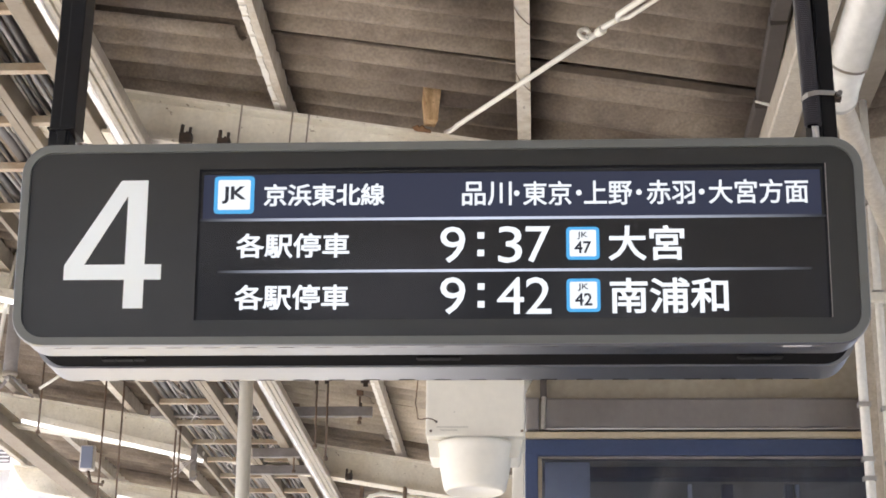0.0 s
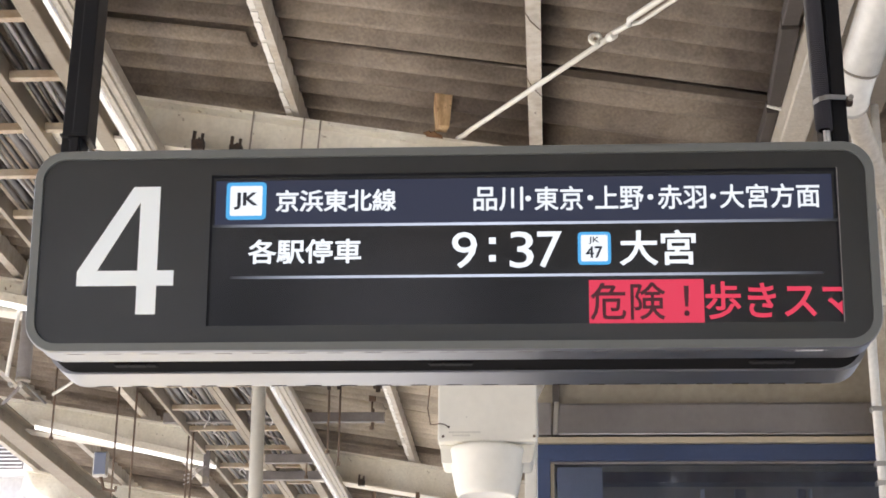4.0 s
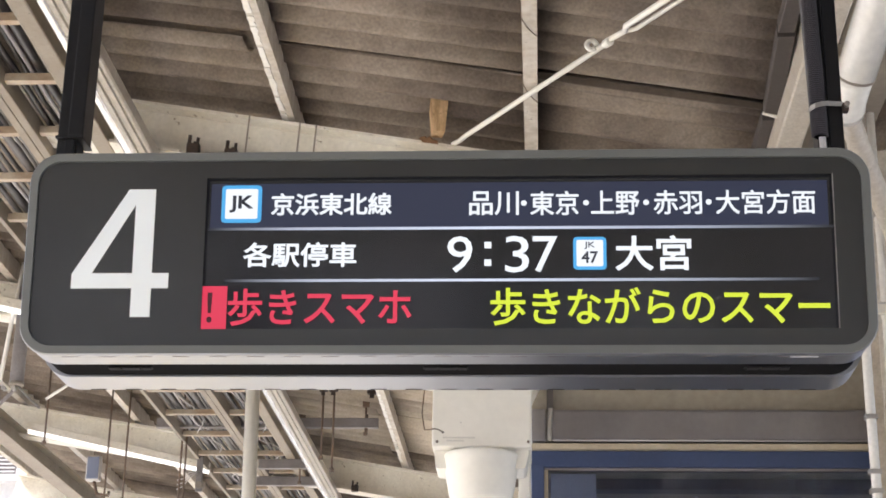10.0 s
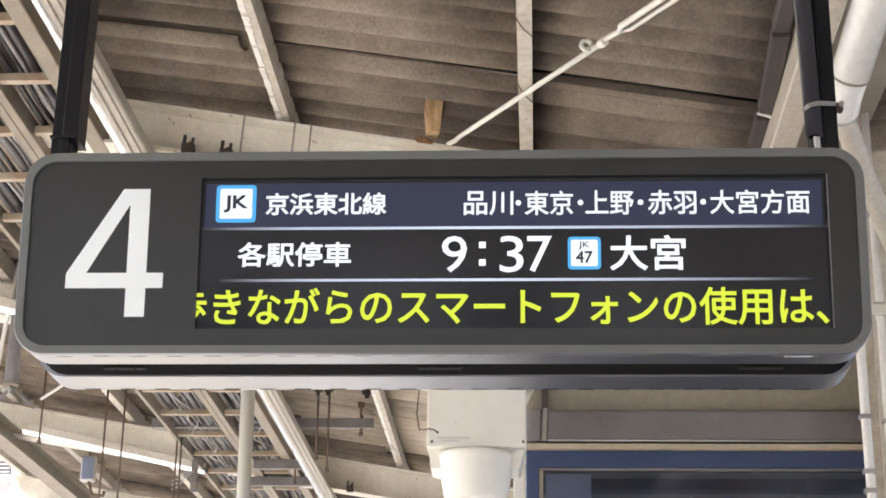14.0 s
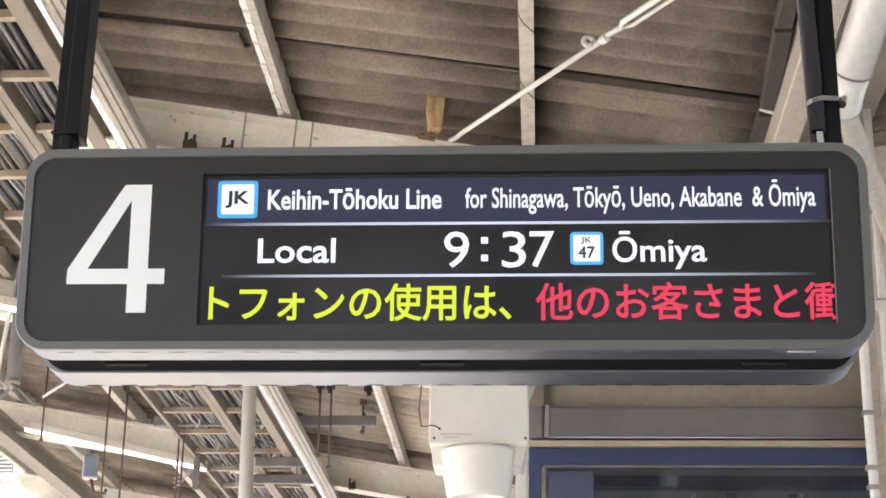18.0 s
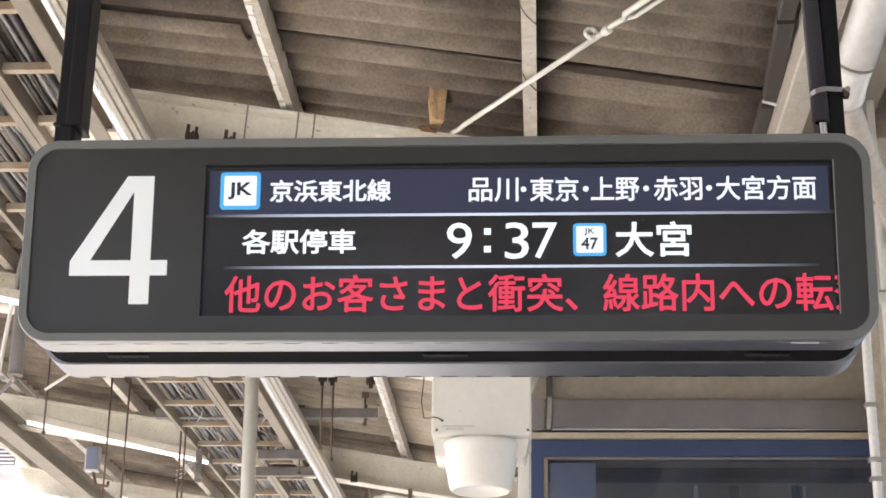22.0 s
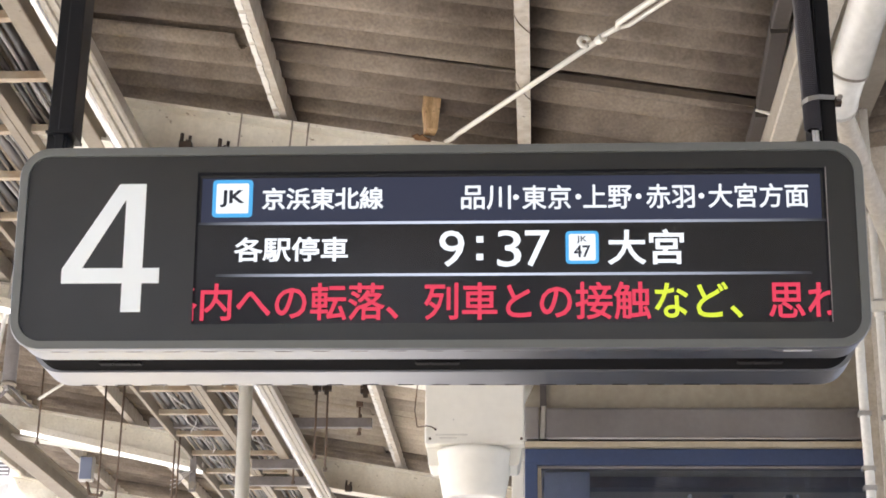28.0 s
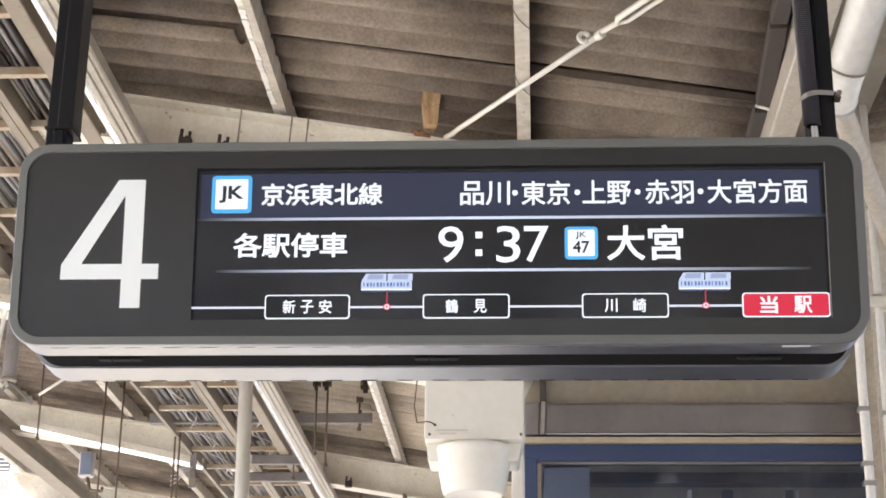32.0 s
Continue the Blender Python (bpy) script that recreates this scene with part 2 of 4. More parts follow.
TRIM = material("beige_trim", (0.50, 0.44, 0.33), 0.5, dark=(0.34, 0.27, 0.18), blotch=5, grain=70, amount=0.5)
PAVING = material("platform_concrete", (0.52, 0.51, 0.495), 0.85, dark=(0.31, 0.305, 0.30), blotch=0.8, grain=40, amount=0.5, bump=0.3)
BALLAST = material("ballast", (0.46, 0.45, 0.43), 0.95, dark=(0.2, 0.19, 0.18), blotch=0.7, grain=9, amount=0.6, bump=0.6)
RAILSTEEL = material("rail_steel", (0.25, 0.19, 0.15), 0.5, 0.6, grain=30)
PALEWALL = material("pale_wall", (0.72, 0.70, 0.69), 0.7, dark=(0.60, 0.58, 0.57), blotch=0.5, grain=10, amount=0.4)
GLASSY = plain("dark_glass", (0.02, 0.025, 0.03), 0.06)
PALEBLUEWALL = material("pale_blue_panel", (0.74, 0.71, 0.70), 0.6, grain=40, amount=0.2)
PANE = plain("tinted_glass", (0.54, 0.62, 0.79), 0.02)
PANE.node_tree.nodes["Principled BSDF"].inputs["Transmission Weight"].default_value = 1.0
PANE.node_tree.nodes["Principled BSDF"].inputs["IOR"].default_value = 1.5
GLASSY.node_tree.nodes["Principled BSDF"].inputs["Coat Weight"].default_value = 0.5
YELLOW = material("yellow_tactile", (0.62, 0.45, 0.06), 0.7, grain=40, amount=0.3)
TUBE = lit("lamp_tube", (1.0, 0.97, 0.92), 2.6)
# display colours
SCREEN = plain("screen_black", (0.009, 0.009, 0.010), 0.12)
SCREEN.node_tree.nodes["Principled BSDF"].inputs["Specular IOR Level"].default_value = 0.5
SCREEN.node_tree.nodes["Principled BSDF"].inputs["Emission Color"].default_value = rgb((0.6, 0.62, 0.7))
SCREEN.node_tree.nodes["Principled BSDF"].inputs["Emission Strength"].default_value = 0.006
BAND = lit("header_band", (0.045, 0.055, 0.108), 0.6)
GLOW = lit("lit_white", (0.93, 0.97, 1.0), 1.1)
LINE = lit("lit_line", (0.78, 0.84, 1.0), 1.0, fade=True)
LINE2 = lit("lit_route", (0.86, 0.88, 1.0), 0.95)
SKYBLUE = lit("lit_blue", (0.09, 0.47, 0.88), 1.0)
RED = lit("lit_red", (0.82, 0.050, 0.105), 1.0)
LIME = lit("lit_lime", (0.76, 0.89, 0.05), 1.0)
INK = plain("unlit_ink", (0.02, 0.025, 0.04), 0.5)
INKRED = lit("unlit_red", (0.10, 0.02, 0.03), 0.7)
PALEBLUE = lit("lit_pale_blue", (0.66, 0.75, 0.97), 0.92)
REDBOX = lit("lit_deep_red", (0.72, 0.028, 0.065), 1.0)
MIDBLUE = lit("lit_mid_blue", (0.12, 0.24, 0.58), 0.8)
GREYBLUE = lit("lit_grey_blue", (0.42, 0.50, 0.70), 0.85)
NAVY = lit("lit_navy", (0.10, 0.13, 0.26), 0.6)


# ---- building blocks ----
def mesh_of(name, bm, mat):
    me = bpy.data.meshes.new(name)
    bm.to_mesh(me)
    bm.free()
    me.materials.append(mat)
    return me


def part(name, bm, mat, parent=None, label=""):
    ob = new(name, mesh_of(name, bm, mat) if isinstance(bm, bmesh.types.BMesh) else bm)
    if parent:
        ob.parent = parent
    return tagged(ob, label)


def thing(name, place, label, category, group="", kind=""):
    ob = new(name)
    ob.location = place
    return tagged(ob, label, category, group, kind)


def box(x0, x1, y0, y1, z0, z1, bevel=0.0, bm=None):
    bm = bm or bmesh.new()
    vs = [bm.verts.new((x, y, z)) for z in (z0, z1) for y in (y0, y1) for x in (x0, x1)]
    for q in ((0, 2, 3, 1), (4, 5, 7, 6), (0, 1, 5, 4), (2, 6, 7, 3), (0, 4, 6, 2), (1, 3, 7, 5)):
        bm.faces.new([vs[i] for i in q])
    if bevel:
        bmesh.ops.bevel(bm, geom=bm.edges[:], offset=bevel, segments=2, affect="EDGES", profile=0.6)
    return bm


def extrude(profile, p0, p1, up=(0, 0, 1), bm=None):
    """A closed profile of (side, up) carried from p0 to p1."""
    bm = bm or bmesh.new()
    p0, p1 = Vector(p0), Vector(p1)
    way = (p1 - p0).normalized()
    side = way.cross(Vector(up)).normalized()
    top = side.cross(way)
    rings = [[bm.verts.new(p + side * a + top * b) for a, b in profile] for p in (p0, p1)]
    k = len(profile)
    for i in range(k):
        bm.faces.new((rings[0][i], rings[0][(i + 1) % k], rings[1][(i + 1) % k], rings[1][i]))
    bm.faces.new(rings[0][::-1])
    bm.faces.new(rings[1])
    bmesh.ops.recalc_face_normals(bm, faces=bm.faces[:])
    return bm


def flat(w, h, r=0.0):
    """A bar's section, w wide and hanging h below its line, with small chamfers."""
    c = r or min(w, h) * 0.06
    return [(-w / 2 + c, -h), (w / 2 - c, -h), (w / 2, -h + c), (w / 2, -c), (w / 2 - c, 0), (-w / 2 + c, 0), (-w / 2, -c), (-w / 2, -h + c)]


def h_section(w, h, t=0.012, web=0.009):
    return [(-w / 2, -h), (w / 2, -h), (w / 2, -h + t), (web / 2, -h + t), (web / 2, -t), (w / 2, -t), (w / 2, 0), (-w / 2, 0), (-w / 2, -t), (-web / 2, -t), (-web / 2, -h + t), (-w / 2, -h + t)]


def c_section(w, h, t=0.006):
    """A channel open to its plus side, with lips."""
    l = min(0.022, h / 4)
    return [(0, -h), (w, -h), (w, -h + l), (w - t, -h + l), (w - t, -h + t), (t, -h + t), (t, -t), (w - t, -t), (w - t, -l), (w, -l), (w, 0), (0, 0)]


def l_section(w, h, t=0.006):
    return [(0, -h), (w, -h), (w, -h + t), (t, -h + t), (t, 0), (0, 0)]


def tube(points, r, sides=14, bm=None, smooth=True):
    """A round bar or pipe through points."""
    bm = bm or bmesh.new()
    pts = [Vector(p) for p in points]
    rings = []
    ref = None
    for i, p in enumerate(pts):
        way = ((pts[min(i + 1, len(pts) - 1)] - pts[max(i - 1, 0)])).normalized()
        a = way.cross(ref if ref is not None else Vector((0.3, 0.2, 1)) if abs(way.z) < 0.9 else Vector((1, 0.1, 0))).normalized()
        b = way.cross(a).normalized()
        ref = b * -1 if ref is None else ref
        rings.append([bm.verts.new(p + (a * math.cos(2 * math.pi * k / sides) + b * math.sin(2 * math.pi * k / sides)) * r) for k in range(sides)])
    for i in range(len(rings) - 1):
        for k in range(sides):
            f = bm.faces.new((rings[i][k], rings[i][(k + 1) % sides], rings[i + 1][(k + 1) % sides], rings[i + 1][k]))
            f.smooth = smooth
    bm.faces.new(rings[0])
    bm.faces.new(rings[-1])
    bmesh.ops.recalc_face_normals(bm, faces=bm.faces[:])
    return bm


def lathe(profile, sides=40, bm=None):
    """Turned about z from (radius, z) pairs."""
    bm = bm or bmesh.new()
    rings = [[bm.verts.new((r * math.cos(2 * math.pi * k / sides), r * math.sin(2 * math.pi * k / sides), z)) for k in range(sides)] for r, z in profile]
    for i in range(len(rings) - 1):
        for k in range(sides):
            f = bm.faces.new((rings[i][k], rings[i][(k + 1) % sides], rings[i + 1][(k + 1) % sides], rings[i + 1][k]))
            f.smooth = True
    bm.faces.new(rings[0])
    bm.faces.new(rings[-1])
    bmesh.ops.recalc_face_normals(bm, faces=bm.faces[:])
    return bm


# ---- platform and ground ----
ground = part("ground", box(-400, 400, -400, 400, -1.35, -1.25), BALLAST)
tagged(ground, "pale gravel track bed around the platform", "ground", kind="structure")
platform = part("platform_floor", box(-3.3, 5.6, -40, 60, -1.2, 0.0), PAVING)
tagged(platform, "pale grey concrete platform floor in daylight", "floor", kind="structure")
for x in (-2.3, 4.5):
    strip = part("tactile_strip", box(x - 0.15, x + 0.15, -40, 60, 0.0, 0.006), YELLOW)
    tagged(strip, "yellow tactile warning strip along the platform", "paving", kind="structure")
for x in (-4.3, -5.37, -8.1, -9.17, 6.7, 7.77):
    tagged(part("rail", extrude(h_section(0.1, 0.15, 0.03, 0.02), (x, -60, -1.1), (x, 90, -1.1)), RAILSTEEL), "worn steel running rail on the gravel", "rail", "running rails")

# ---- roof: the slope falls towards the columns ----
FALL = 0.165


def slope(x):
    """Underside of the purlins."""
    return 4.222 - FALL * (x + 0.75) if x < 1.15 else 3.908 + FALL * (x - 1.15)


SPACING, WAVE, SHEET, RISE = 0.1425, 0.032, 0.9975, 0.015


def slate_sheet(x0, x1, pitch=SPACING, deep=WAVE, first=0.0, cut=0.0, turn=0.0, pivot=0.0):
    """One corrugated cement sheet, its waves running down the slope; first: where its lowest wave lies; cut: its mitred
    corner; turn: a shear that fits its lap to the camera's view.
    """
    bm = bmesh.new()
    count = int((SHEET + 0.13) / pitch * 12)
    rows = []
    for j in range(count + 1):
        y = j * pitch / 12
        a = 2 * math.pi * (y - first) / pitch
        z = -deep * (math.cos(a) + 0.10 * math.cos(2 * a)) + RISE * (y / SHEET - 0.5)
        end = x1 - cut * max(0.0, 1 - y / (1.7 * cut)) if cut else x1
        rows.append([bm.verts.new((x, y + turn * (x - pivot), slope(x) + 0.115 + z + up)) for up in (0, 0.007) for x in (x0, (x0 + end) / 2, end)])
    for a, b in zip(rows, rows[1:]):
        for i in (0, 1):
            f = bm.faces.new((a[i], a[i + 1], b[i + 1], b[i]))
            g = bm.faces.new((a[i + 3], b[i + 3], b[i + 4], a[i + 4]))
            f.smooth = g.smooth = True
        bm.faces.new((a[0], b[0], b[3], a[3]))
        bm.faces.new((a[2], a[5], b[5], b[2]))
    for r in (rows[0], rows[-1]):
        bm.faces.new((r[0], r[1], r[4], r[3]))
        bm.faces.new((r[1], r[2], r[5], r[4]))
    bmesh.ops.recalc_face_normals(bm, faces=bm.faces[:])
    return mesh_of("slate_sheet", bm, SLATE)


roof = thing("roof", (0, 0, 0), "weathered grey corrugated cement-sheet roof over the platform", "roof", kind="structure")
rng = random.Random(4)
COURSES = (
    (-4.3, -2.59, 2.2, 0, -0.02, 0), (-2.61, -1.63, 2.55, 0.008, -0.02, 0), (-1.655, -0.735, 2.405, 0, -0.11, 0.12),
    (-0.765, 0.152, 2.38, 0.008, -0.011, 0), (0.128, 1.12, 2.36, 0.016, -0.022, 0),
    (1.2, 2.6, 2.3, 0, -0.02, 0), (2.5, 4.2, 2.3, 0.01, -0.02, 0), (4.1, 5.6, 2.3, 0, -0.02, 0),
)
for x0, x1, off, lift, first, cut in COURSES:
    turn, pivot = {2.405: (-0.06, -0.86), 2.38: (-0.02, -0.3)}.get(off, (0.0, 0.0))
    me = slate_sheet(x0, x1, first=first, cut=cut, turn=turn, pivot=pivot)
    # two sheets set apart to fit the camera's view: one broader-waved, one hung lower
    odd, drop = me, 0.0
    if x0 == 0.128:
        odd, drop = slate_sheet(x0, x1, SHEET / 4.3, 0.036, -0.014), -0.006
    elif cut:
        drop = 0.013
    for k in range(-13, 11):
        s = part("slate_sheet", odd if k == 0 else me, None, roof)
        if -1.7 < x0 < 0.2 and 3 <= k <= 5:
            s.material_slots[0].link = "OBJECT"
            s.material_slots[0].material = PALESLATE  # paler slate colour, set to bring this bay out brighter
        s.location = (0, off + k * SHEET, rng.uniform(-0.003, 0.003) + lift - (drop if k == 0 else 0))
        s.rotation_euler = (rng.uniform(-0.004, 0.004), 0, rng.uniform(-0.002, 0.002))
# dark-coloured strip stands in for the shaded gap at this lap
part("lap_strip", extrude(flat(0.006, 0.026, 0.001), (0.15, 2.357, slope(0.15) + 0.103), (0.93, 2.357, slope(0.93) + 0.103)), LAPSHADE, roof, "dark strip painted for the shaded gap in the sheet lap")

BATTENS = (((0.888, 1.35), (0.892, 1.675), 0.05), ((0.895, 1.70), (0.919, 2.235), 0.053), ((0.914, 2.28), (0.916, 2.95), 0.04))

# purlins
PURLINS = (-4.2, -3.42, -2.60, -1.64, -0.75, 0.14, 2.0, 2.9, 3.8, 4.7)
for x in PURLINS:
    z = slope(x) + 0.1
    p = part("purlin", extrude([(-0.047, -0.1), (0, -0.1), (0, 0), (-0.008, 0), (-0.008, -0.091), (-0.039, -0.091), (-0.039, -0.075), (-0.047, -0.075)], (x + 0.023, -10, z), (x + 0.023, 13.4, z)), FLAKED)
    tagged(p, "cream-painted flaking steel purlin under the roof sheets", "purlin", "roof purlins", "structure")
    # board added between purlin and sheets to stop sun leaking through
    part("closing_board", extrude(flat(0.034, 0.08), (x, -10, z + 0.08), (x, 13.4, z + 0.08)), SLATE, roof)
    if x == -0.75:
        # curling chips of old white paint along its lower lip
        y = 1.6
        while y < 8.2:
            long = rng.uniform(0.05, 0.22)
            chip = bmesh.new()
            edge = [(x - 0.025 + rng.uniform(0, 0.004), y + long * k / 5) for k in range(6)] + [(x - 0.002 + rng.uniform(-0.005, 0.003), y + long * k / 5) for k in range(5, -1, -1)]
            low = [chip.verts.new((a, b, z - 0.1025 - rng.uniform(0, 0.002))) for a, b in edge]
            high = [chip.verts.new((v.co.x, v.co.y, z - 0.1002)) for v in low]
            chip.faces.new(low)
            for k in range(12):
                chip.faces.new((low[k], low[(k + 1) % 12], high[(k + 1) % 12], high[k]))
            bmesh.ops.recalc_face_normals(chip, faces=chip.faces[:])
            part("paint_chip", chip, WHITE, p)
            y += long + rng.uniform(0.008, 0.03)
z = slope(0.978) + 0.06
tagged(part("valley_beam", extrude(flat(0.085, 0.13), (0.978, -10, z), (0.978, 13.4, z)), DUCTPAINT), "dull cream steel edge beam beside the valley gutter", "beam", kind="structure")
for (xa, ya), (xb, yb), w in BATTENS:
    b = part("roof_batten", extrude(flat(w, 0.045, 0.003), (xa, ya, slope(xa) + 0.05), (xb, yb, slope(xb) + 0.05)), BATTEN)
    tagged(b, "dark flat steel batten under the roof edge", "batten", "roof edge battens", "structure")
clip = part("batten_clip", extrude(flat(0.012, 0.008, 0.002), (0.890, 2.225, slope(0.890) + 0.006), (0.95, 2.245, slope(0.95) + 0.006)), WHITE)
tagged(clip, "small white-painted clip under the roof batten", "clip")
tagged(part("valley_angle", extrude(l_section(0.03, 0.03, 0.005), (1.03, -10, slope(1.03) + 0.03), (1.03, 13.4, slope(1.03) + 0.03)), TRAYPAINT), "thin cream steel angle beside the valley beam", "beam", kind="structure")
gutter = part("valley_gutter", extrude([(-0.12, 0.1), (-0.1, 0.1), (-0.09, -0.02), (0.09, -0.02), (0.1, 0.1), (0.12, 0.1), (0.105, -0.04), (-0.105, -0.04)], (1.16, -10, 4.0), (1.16, 13.4, 4.0)), GUTTERGREY)
tagged(gutter, "grey metal gutter in the roof valley", "gutter", kind="structure")

# rafters across the platform
BAYS = (-8.1, -5.4, -2.65, 0.09, 2.86, 5.5, 8.45, 11.2)
SEAT = 0.022  # beam's drop below the purlins, set to fit the camera's view
for y in BAYS:
    for x0, x1 in ((-4.28, 1.1), (1.2, 5.5)):
        r = thing("rafter", (0, y, 0), "cream-painted steel roof beam with riveted joints across the platform", "beam", "roof beams", "structure")
        z0, z1 = slope(x0) - SEAT, slope(x1) - SEAT
        part("beam", extrude(h_section(0.14, 0.182 if y < 6 else 0.207), (x0, 0, z0), (x1, 0, z1)), CREAM, r)
        for x in ((-0.892, -0.705, -0.645, 0.5) if y < 3 else ()) if x0 < 0 else (1.9, 3.4):
            zt = slope(x) - SEAT
            band = extrude([(-0.003, 0), (0.003, 0), (0.003, 0.0035), (-0.003, 0.0035)], (x + 0.004, -0.0702, zt + 0.001), (x - 0.007, -0.0702, zt - 0.184), (0, -1, 0))
            part("steel_band", band, GUTTERGREY, r, "thin grey band round the beam")
        low = 0.16 if y < 6 else 0.187
        for x in ((-1.085, -0.945) if y < 3 else (-1.08,)) if x0 < 0 else (2.4, 3.0):
            z = slope(x) - SEAT - low
            clip = box(x - 0.024, x + 0.022, -0.095, -0.06, z - 0.03, z + 0.012, 0.004)
            for a, b, c in ((-0.018, 0.007, 0.045), (0.012, 0.006, 0.035), (0.0, 0.004, 0.02)):
                tube([(x + a, -0.08, z), (x + a + 0.004, -0.084, z + c)], b, 7, clip)
            part("beam_clamp", clip, DARKIRON, r, "blackened iron clamp")

# cable ladders slung below the rafters
def cable_ladder(x0, x1, w0, w1, seed):
    """A ladder tray between two side rails with its rungs and a bed of cables."""
    lad = thing("cable_ladder", (0, 0, 4.12), "cream steel cable ladder loaded with black cables under the roof", "cable tray", "cable ladders")
    for x, w in ((x0, w0), (x1, w1)):
        part("side_rail", extrude(flat(w, 0.075), (x, -10, 0.075), (x, 13.4, 0.075)), TRAYPAINT, lad)
    rung = mesh_of("rung", extrude(flat(0.032, 0.03), (x0 + w0 / 2, 0, 0.05), (x1 - w1 / 2, 0, 0.05)), RUNGPAINT)
    for k in range(-27, 7):
        part("rung", rung, None, lad).location = (0, 1.9 + 0.43 * k, 0)
    for k in range(-3, 15):
        part("rung", rung, None, lad).location = (0, 6.242 + 0.507 * k, 0)
    r = random.Random(seed)
    x = x0 + 0.03
    while x < x1 - 0.025:
        rad = r.choice((0.009, 0.012, 0.016, 0.020))
        x += rad
        wild = r.random() < 0.25
        pts, y = [], -4.2
        while y < 13.4:
            pts.append((x + r.uniform(-0.007, 0.007) * (2.5 if wild else 1), y, 0.052 + rad + r.uniform(0, 0.01) + (0.02 if wild else 0)))
            y += r.uniform(0.35, 0.8)
        part("cable", tube(pts, rad, 8), r.choice((CABLEBLACK, CABLEBLACK, CABLEBLACK, GREYCABLE, PALECABLE)), lad)
        x += rad + r.uniform(0.0, 0.014)
    # loose pale leads that wander over the bed
    for y0, y1, swing in ((5.4, 7.2, 0.03), (7.0, 9.0, 0.045)):
        mid, lean = r.uniform(x0 + 0.10, x1 - 0.10), r.uniform(0, 6)
        pts = [(mid + swing * math.sin(lean + 5.0 * k / 12 * (y1 - y0)), y0 + (y1 - y0) * k / 24, 0.043 + 0.008 * math.sin(lean + k)) for k in range(25)]
        part("loose_lead", tube(pts, 0.0035, 8), LEAD, lad, "loose pale lead")
    return lad


cable_ladder(-2.036, -1.698, 0.02, 0.032, 3)
cable_ladder(-1.664, -1.432, 0.032, 0.062, 8)

tap = thing("cable_bracket", (-2.03, 7.8, 4.0), "grey cable bracket with loose white leads on the ladder", "bracket")
part("plate", box(-0.012, 0.028, -0.012, 0.012, -0.09, 0.14, 0.004), STRUT, tap)
part("collar", tube([(0.012, -0.03, -0.05), (0.012, 0.03, -0.05)], 0.022, 14), GUTTERGREY, tap)
for k in range(3):
    part("lead", tube([(0.01, -0.02, 0.04), (-0.05, -0.03, 0.03 - 0.02 * k), (-0.09, -0.02, -0.01 - 0.025 * k), (-0.13, -0.02, -0.02 - 0.03 * k)], 0.004, 8), LEAD, tap, "loose pale lead")

# ---- services under the roof ----
duct = thing("lighting_duct", (-1.26, 0, 4.03), "cream fluted metal cable duct with a shiny steel pipe", "cable duct")
part("channel", extrude([(-0.02, 0.0), (-0.012, -0.008), (0.0, -0.008), (0.003, 0.0), (0.014, 0.0), (0.017, -0.008), (0.03, -0.008), (0.033, 0.0), (0.044, 0.0), (0.05, 0.006), (0.05, 0.05), (-0.02, 0.05)], (0, -10, 0), (0, 13.4, 0)), DUCTSTEEL, duct)
part("pipe", tube([(-0.034, -10, 0.008), (-0.034, 13.4, 0.008)], 0.019, 24), PIPEPAINT, duct, "bright galvanised pipe")
for k in range(-8, 6):
    part("saddle", box(-0.056, -0.014, 6.65 + 1.3 * k, 6.68 + 1.3 * k, 0.024, 0.05, 0.002), ZINC, duct)

for y, z, x0, x1 in ((7.16, 4.19, -2.17, -0.815), (7.80, 4.085, -1.64, -1.25), (8.30, 4.085, -1.85, -1.25), (4.2, 4.085, -2.06, -1.18), (0.6, 4.085, -2.06, -1.18), (-2.0, 4.085, -2.06, -1.18), (11.5, 4.085, -2.06, -1.18)):
    st = thing("hanger_strut", (0, y, z), "grey steel channel strut hung on rods under the roof", "strut", "hanger struts")
    part("channel", extrude(flat(0.041, 0.06), (x0, 0.0, 0.035), (x1, 0.0, 0.035)), STRUT, st)
    part("end_bolt", tube([(x1 - 0.07, 0, -0.045), (x1 - 0.07, 0, 0.06)], 0.007, 8), RODIRON, st)
    part("washer", lathe([(0.014, -0.012), (0.014, -0.007), (0.0139, -0.0065)], 10), ZINC, st).location = (x1 - 0.07, 0, 0)


def hanger(x, y, z0, z1, r=0.006):
    h = thing("hanger_rod", (x, y, 0), "thin brown iron rod hanging from the roof", "rod", "hanger rods")
    part("rod", tube([(0, 0, z0), (0, 0, z1)], r, 8), RODIRON, h)
    part("nut", lathe([(0.013, z0), (0.013, z0 + 0.018), (0.0131, z0 + 0.02)], 6), RODIRON, h)
    part("top_clip", box(-0.02, 0.02, -0.015, 0.015, z1 - 0.05, z1, 0.003), RODIRON, h, "rusty clip")


def rod_clamp(x, y, z, wide):
    """A two-bolt clamp that grips a rod or a purlin's lip."""
    c = thing("rod_clamp", (x, y, z), "dark two-bolt iron clamp below the roof purlins", "clamp", "rod clamps")
    part("jaw", box(-wide, wide, -0.018, 0.018, -0.022, 0.03, 0.004), DARKIRON, c)
    part("tongue", box(-wide * 0.45, wide * 0.45, -0.024, -0.014, -0.05, -0.018, 0.003), DARKIRON, c)
    for dx in (-0.6, 0.6):
        part("bolt", tube([(dx * wide, -0.034, 0.008), (dx * wide, 0.0, 0.008)], 0.007, 8), RODIRON, c)


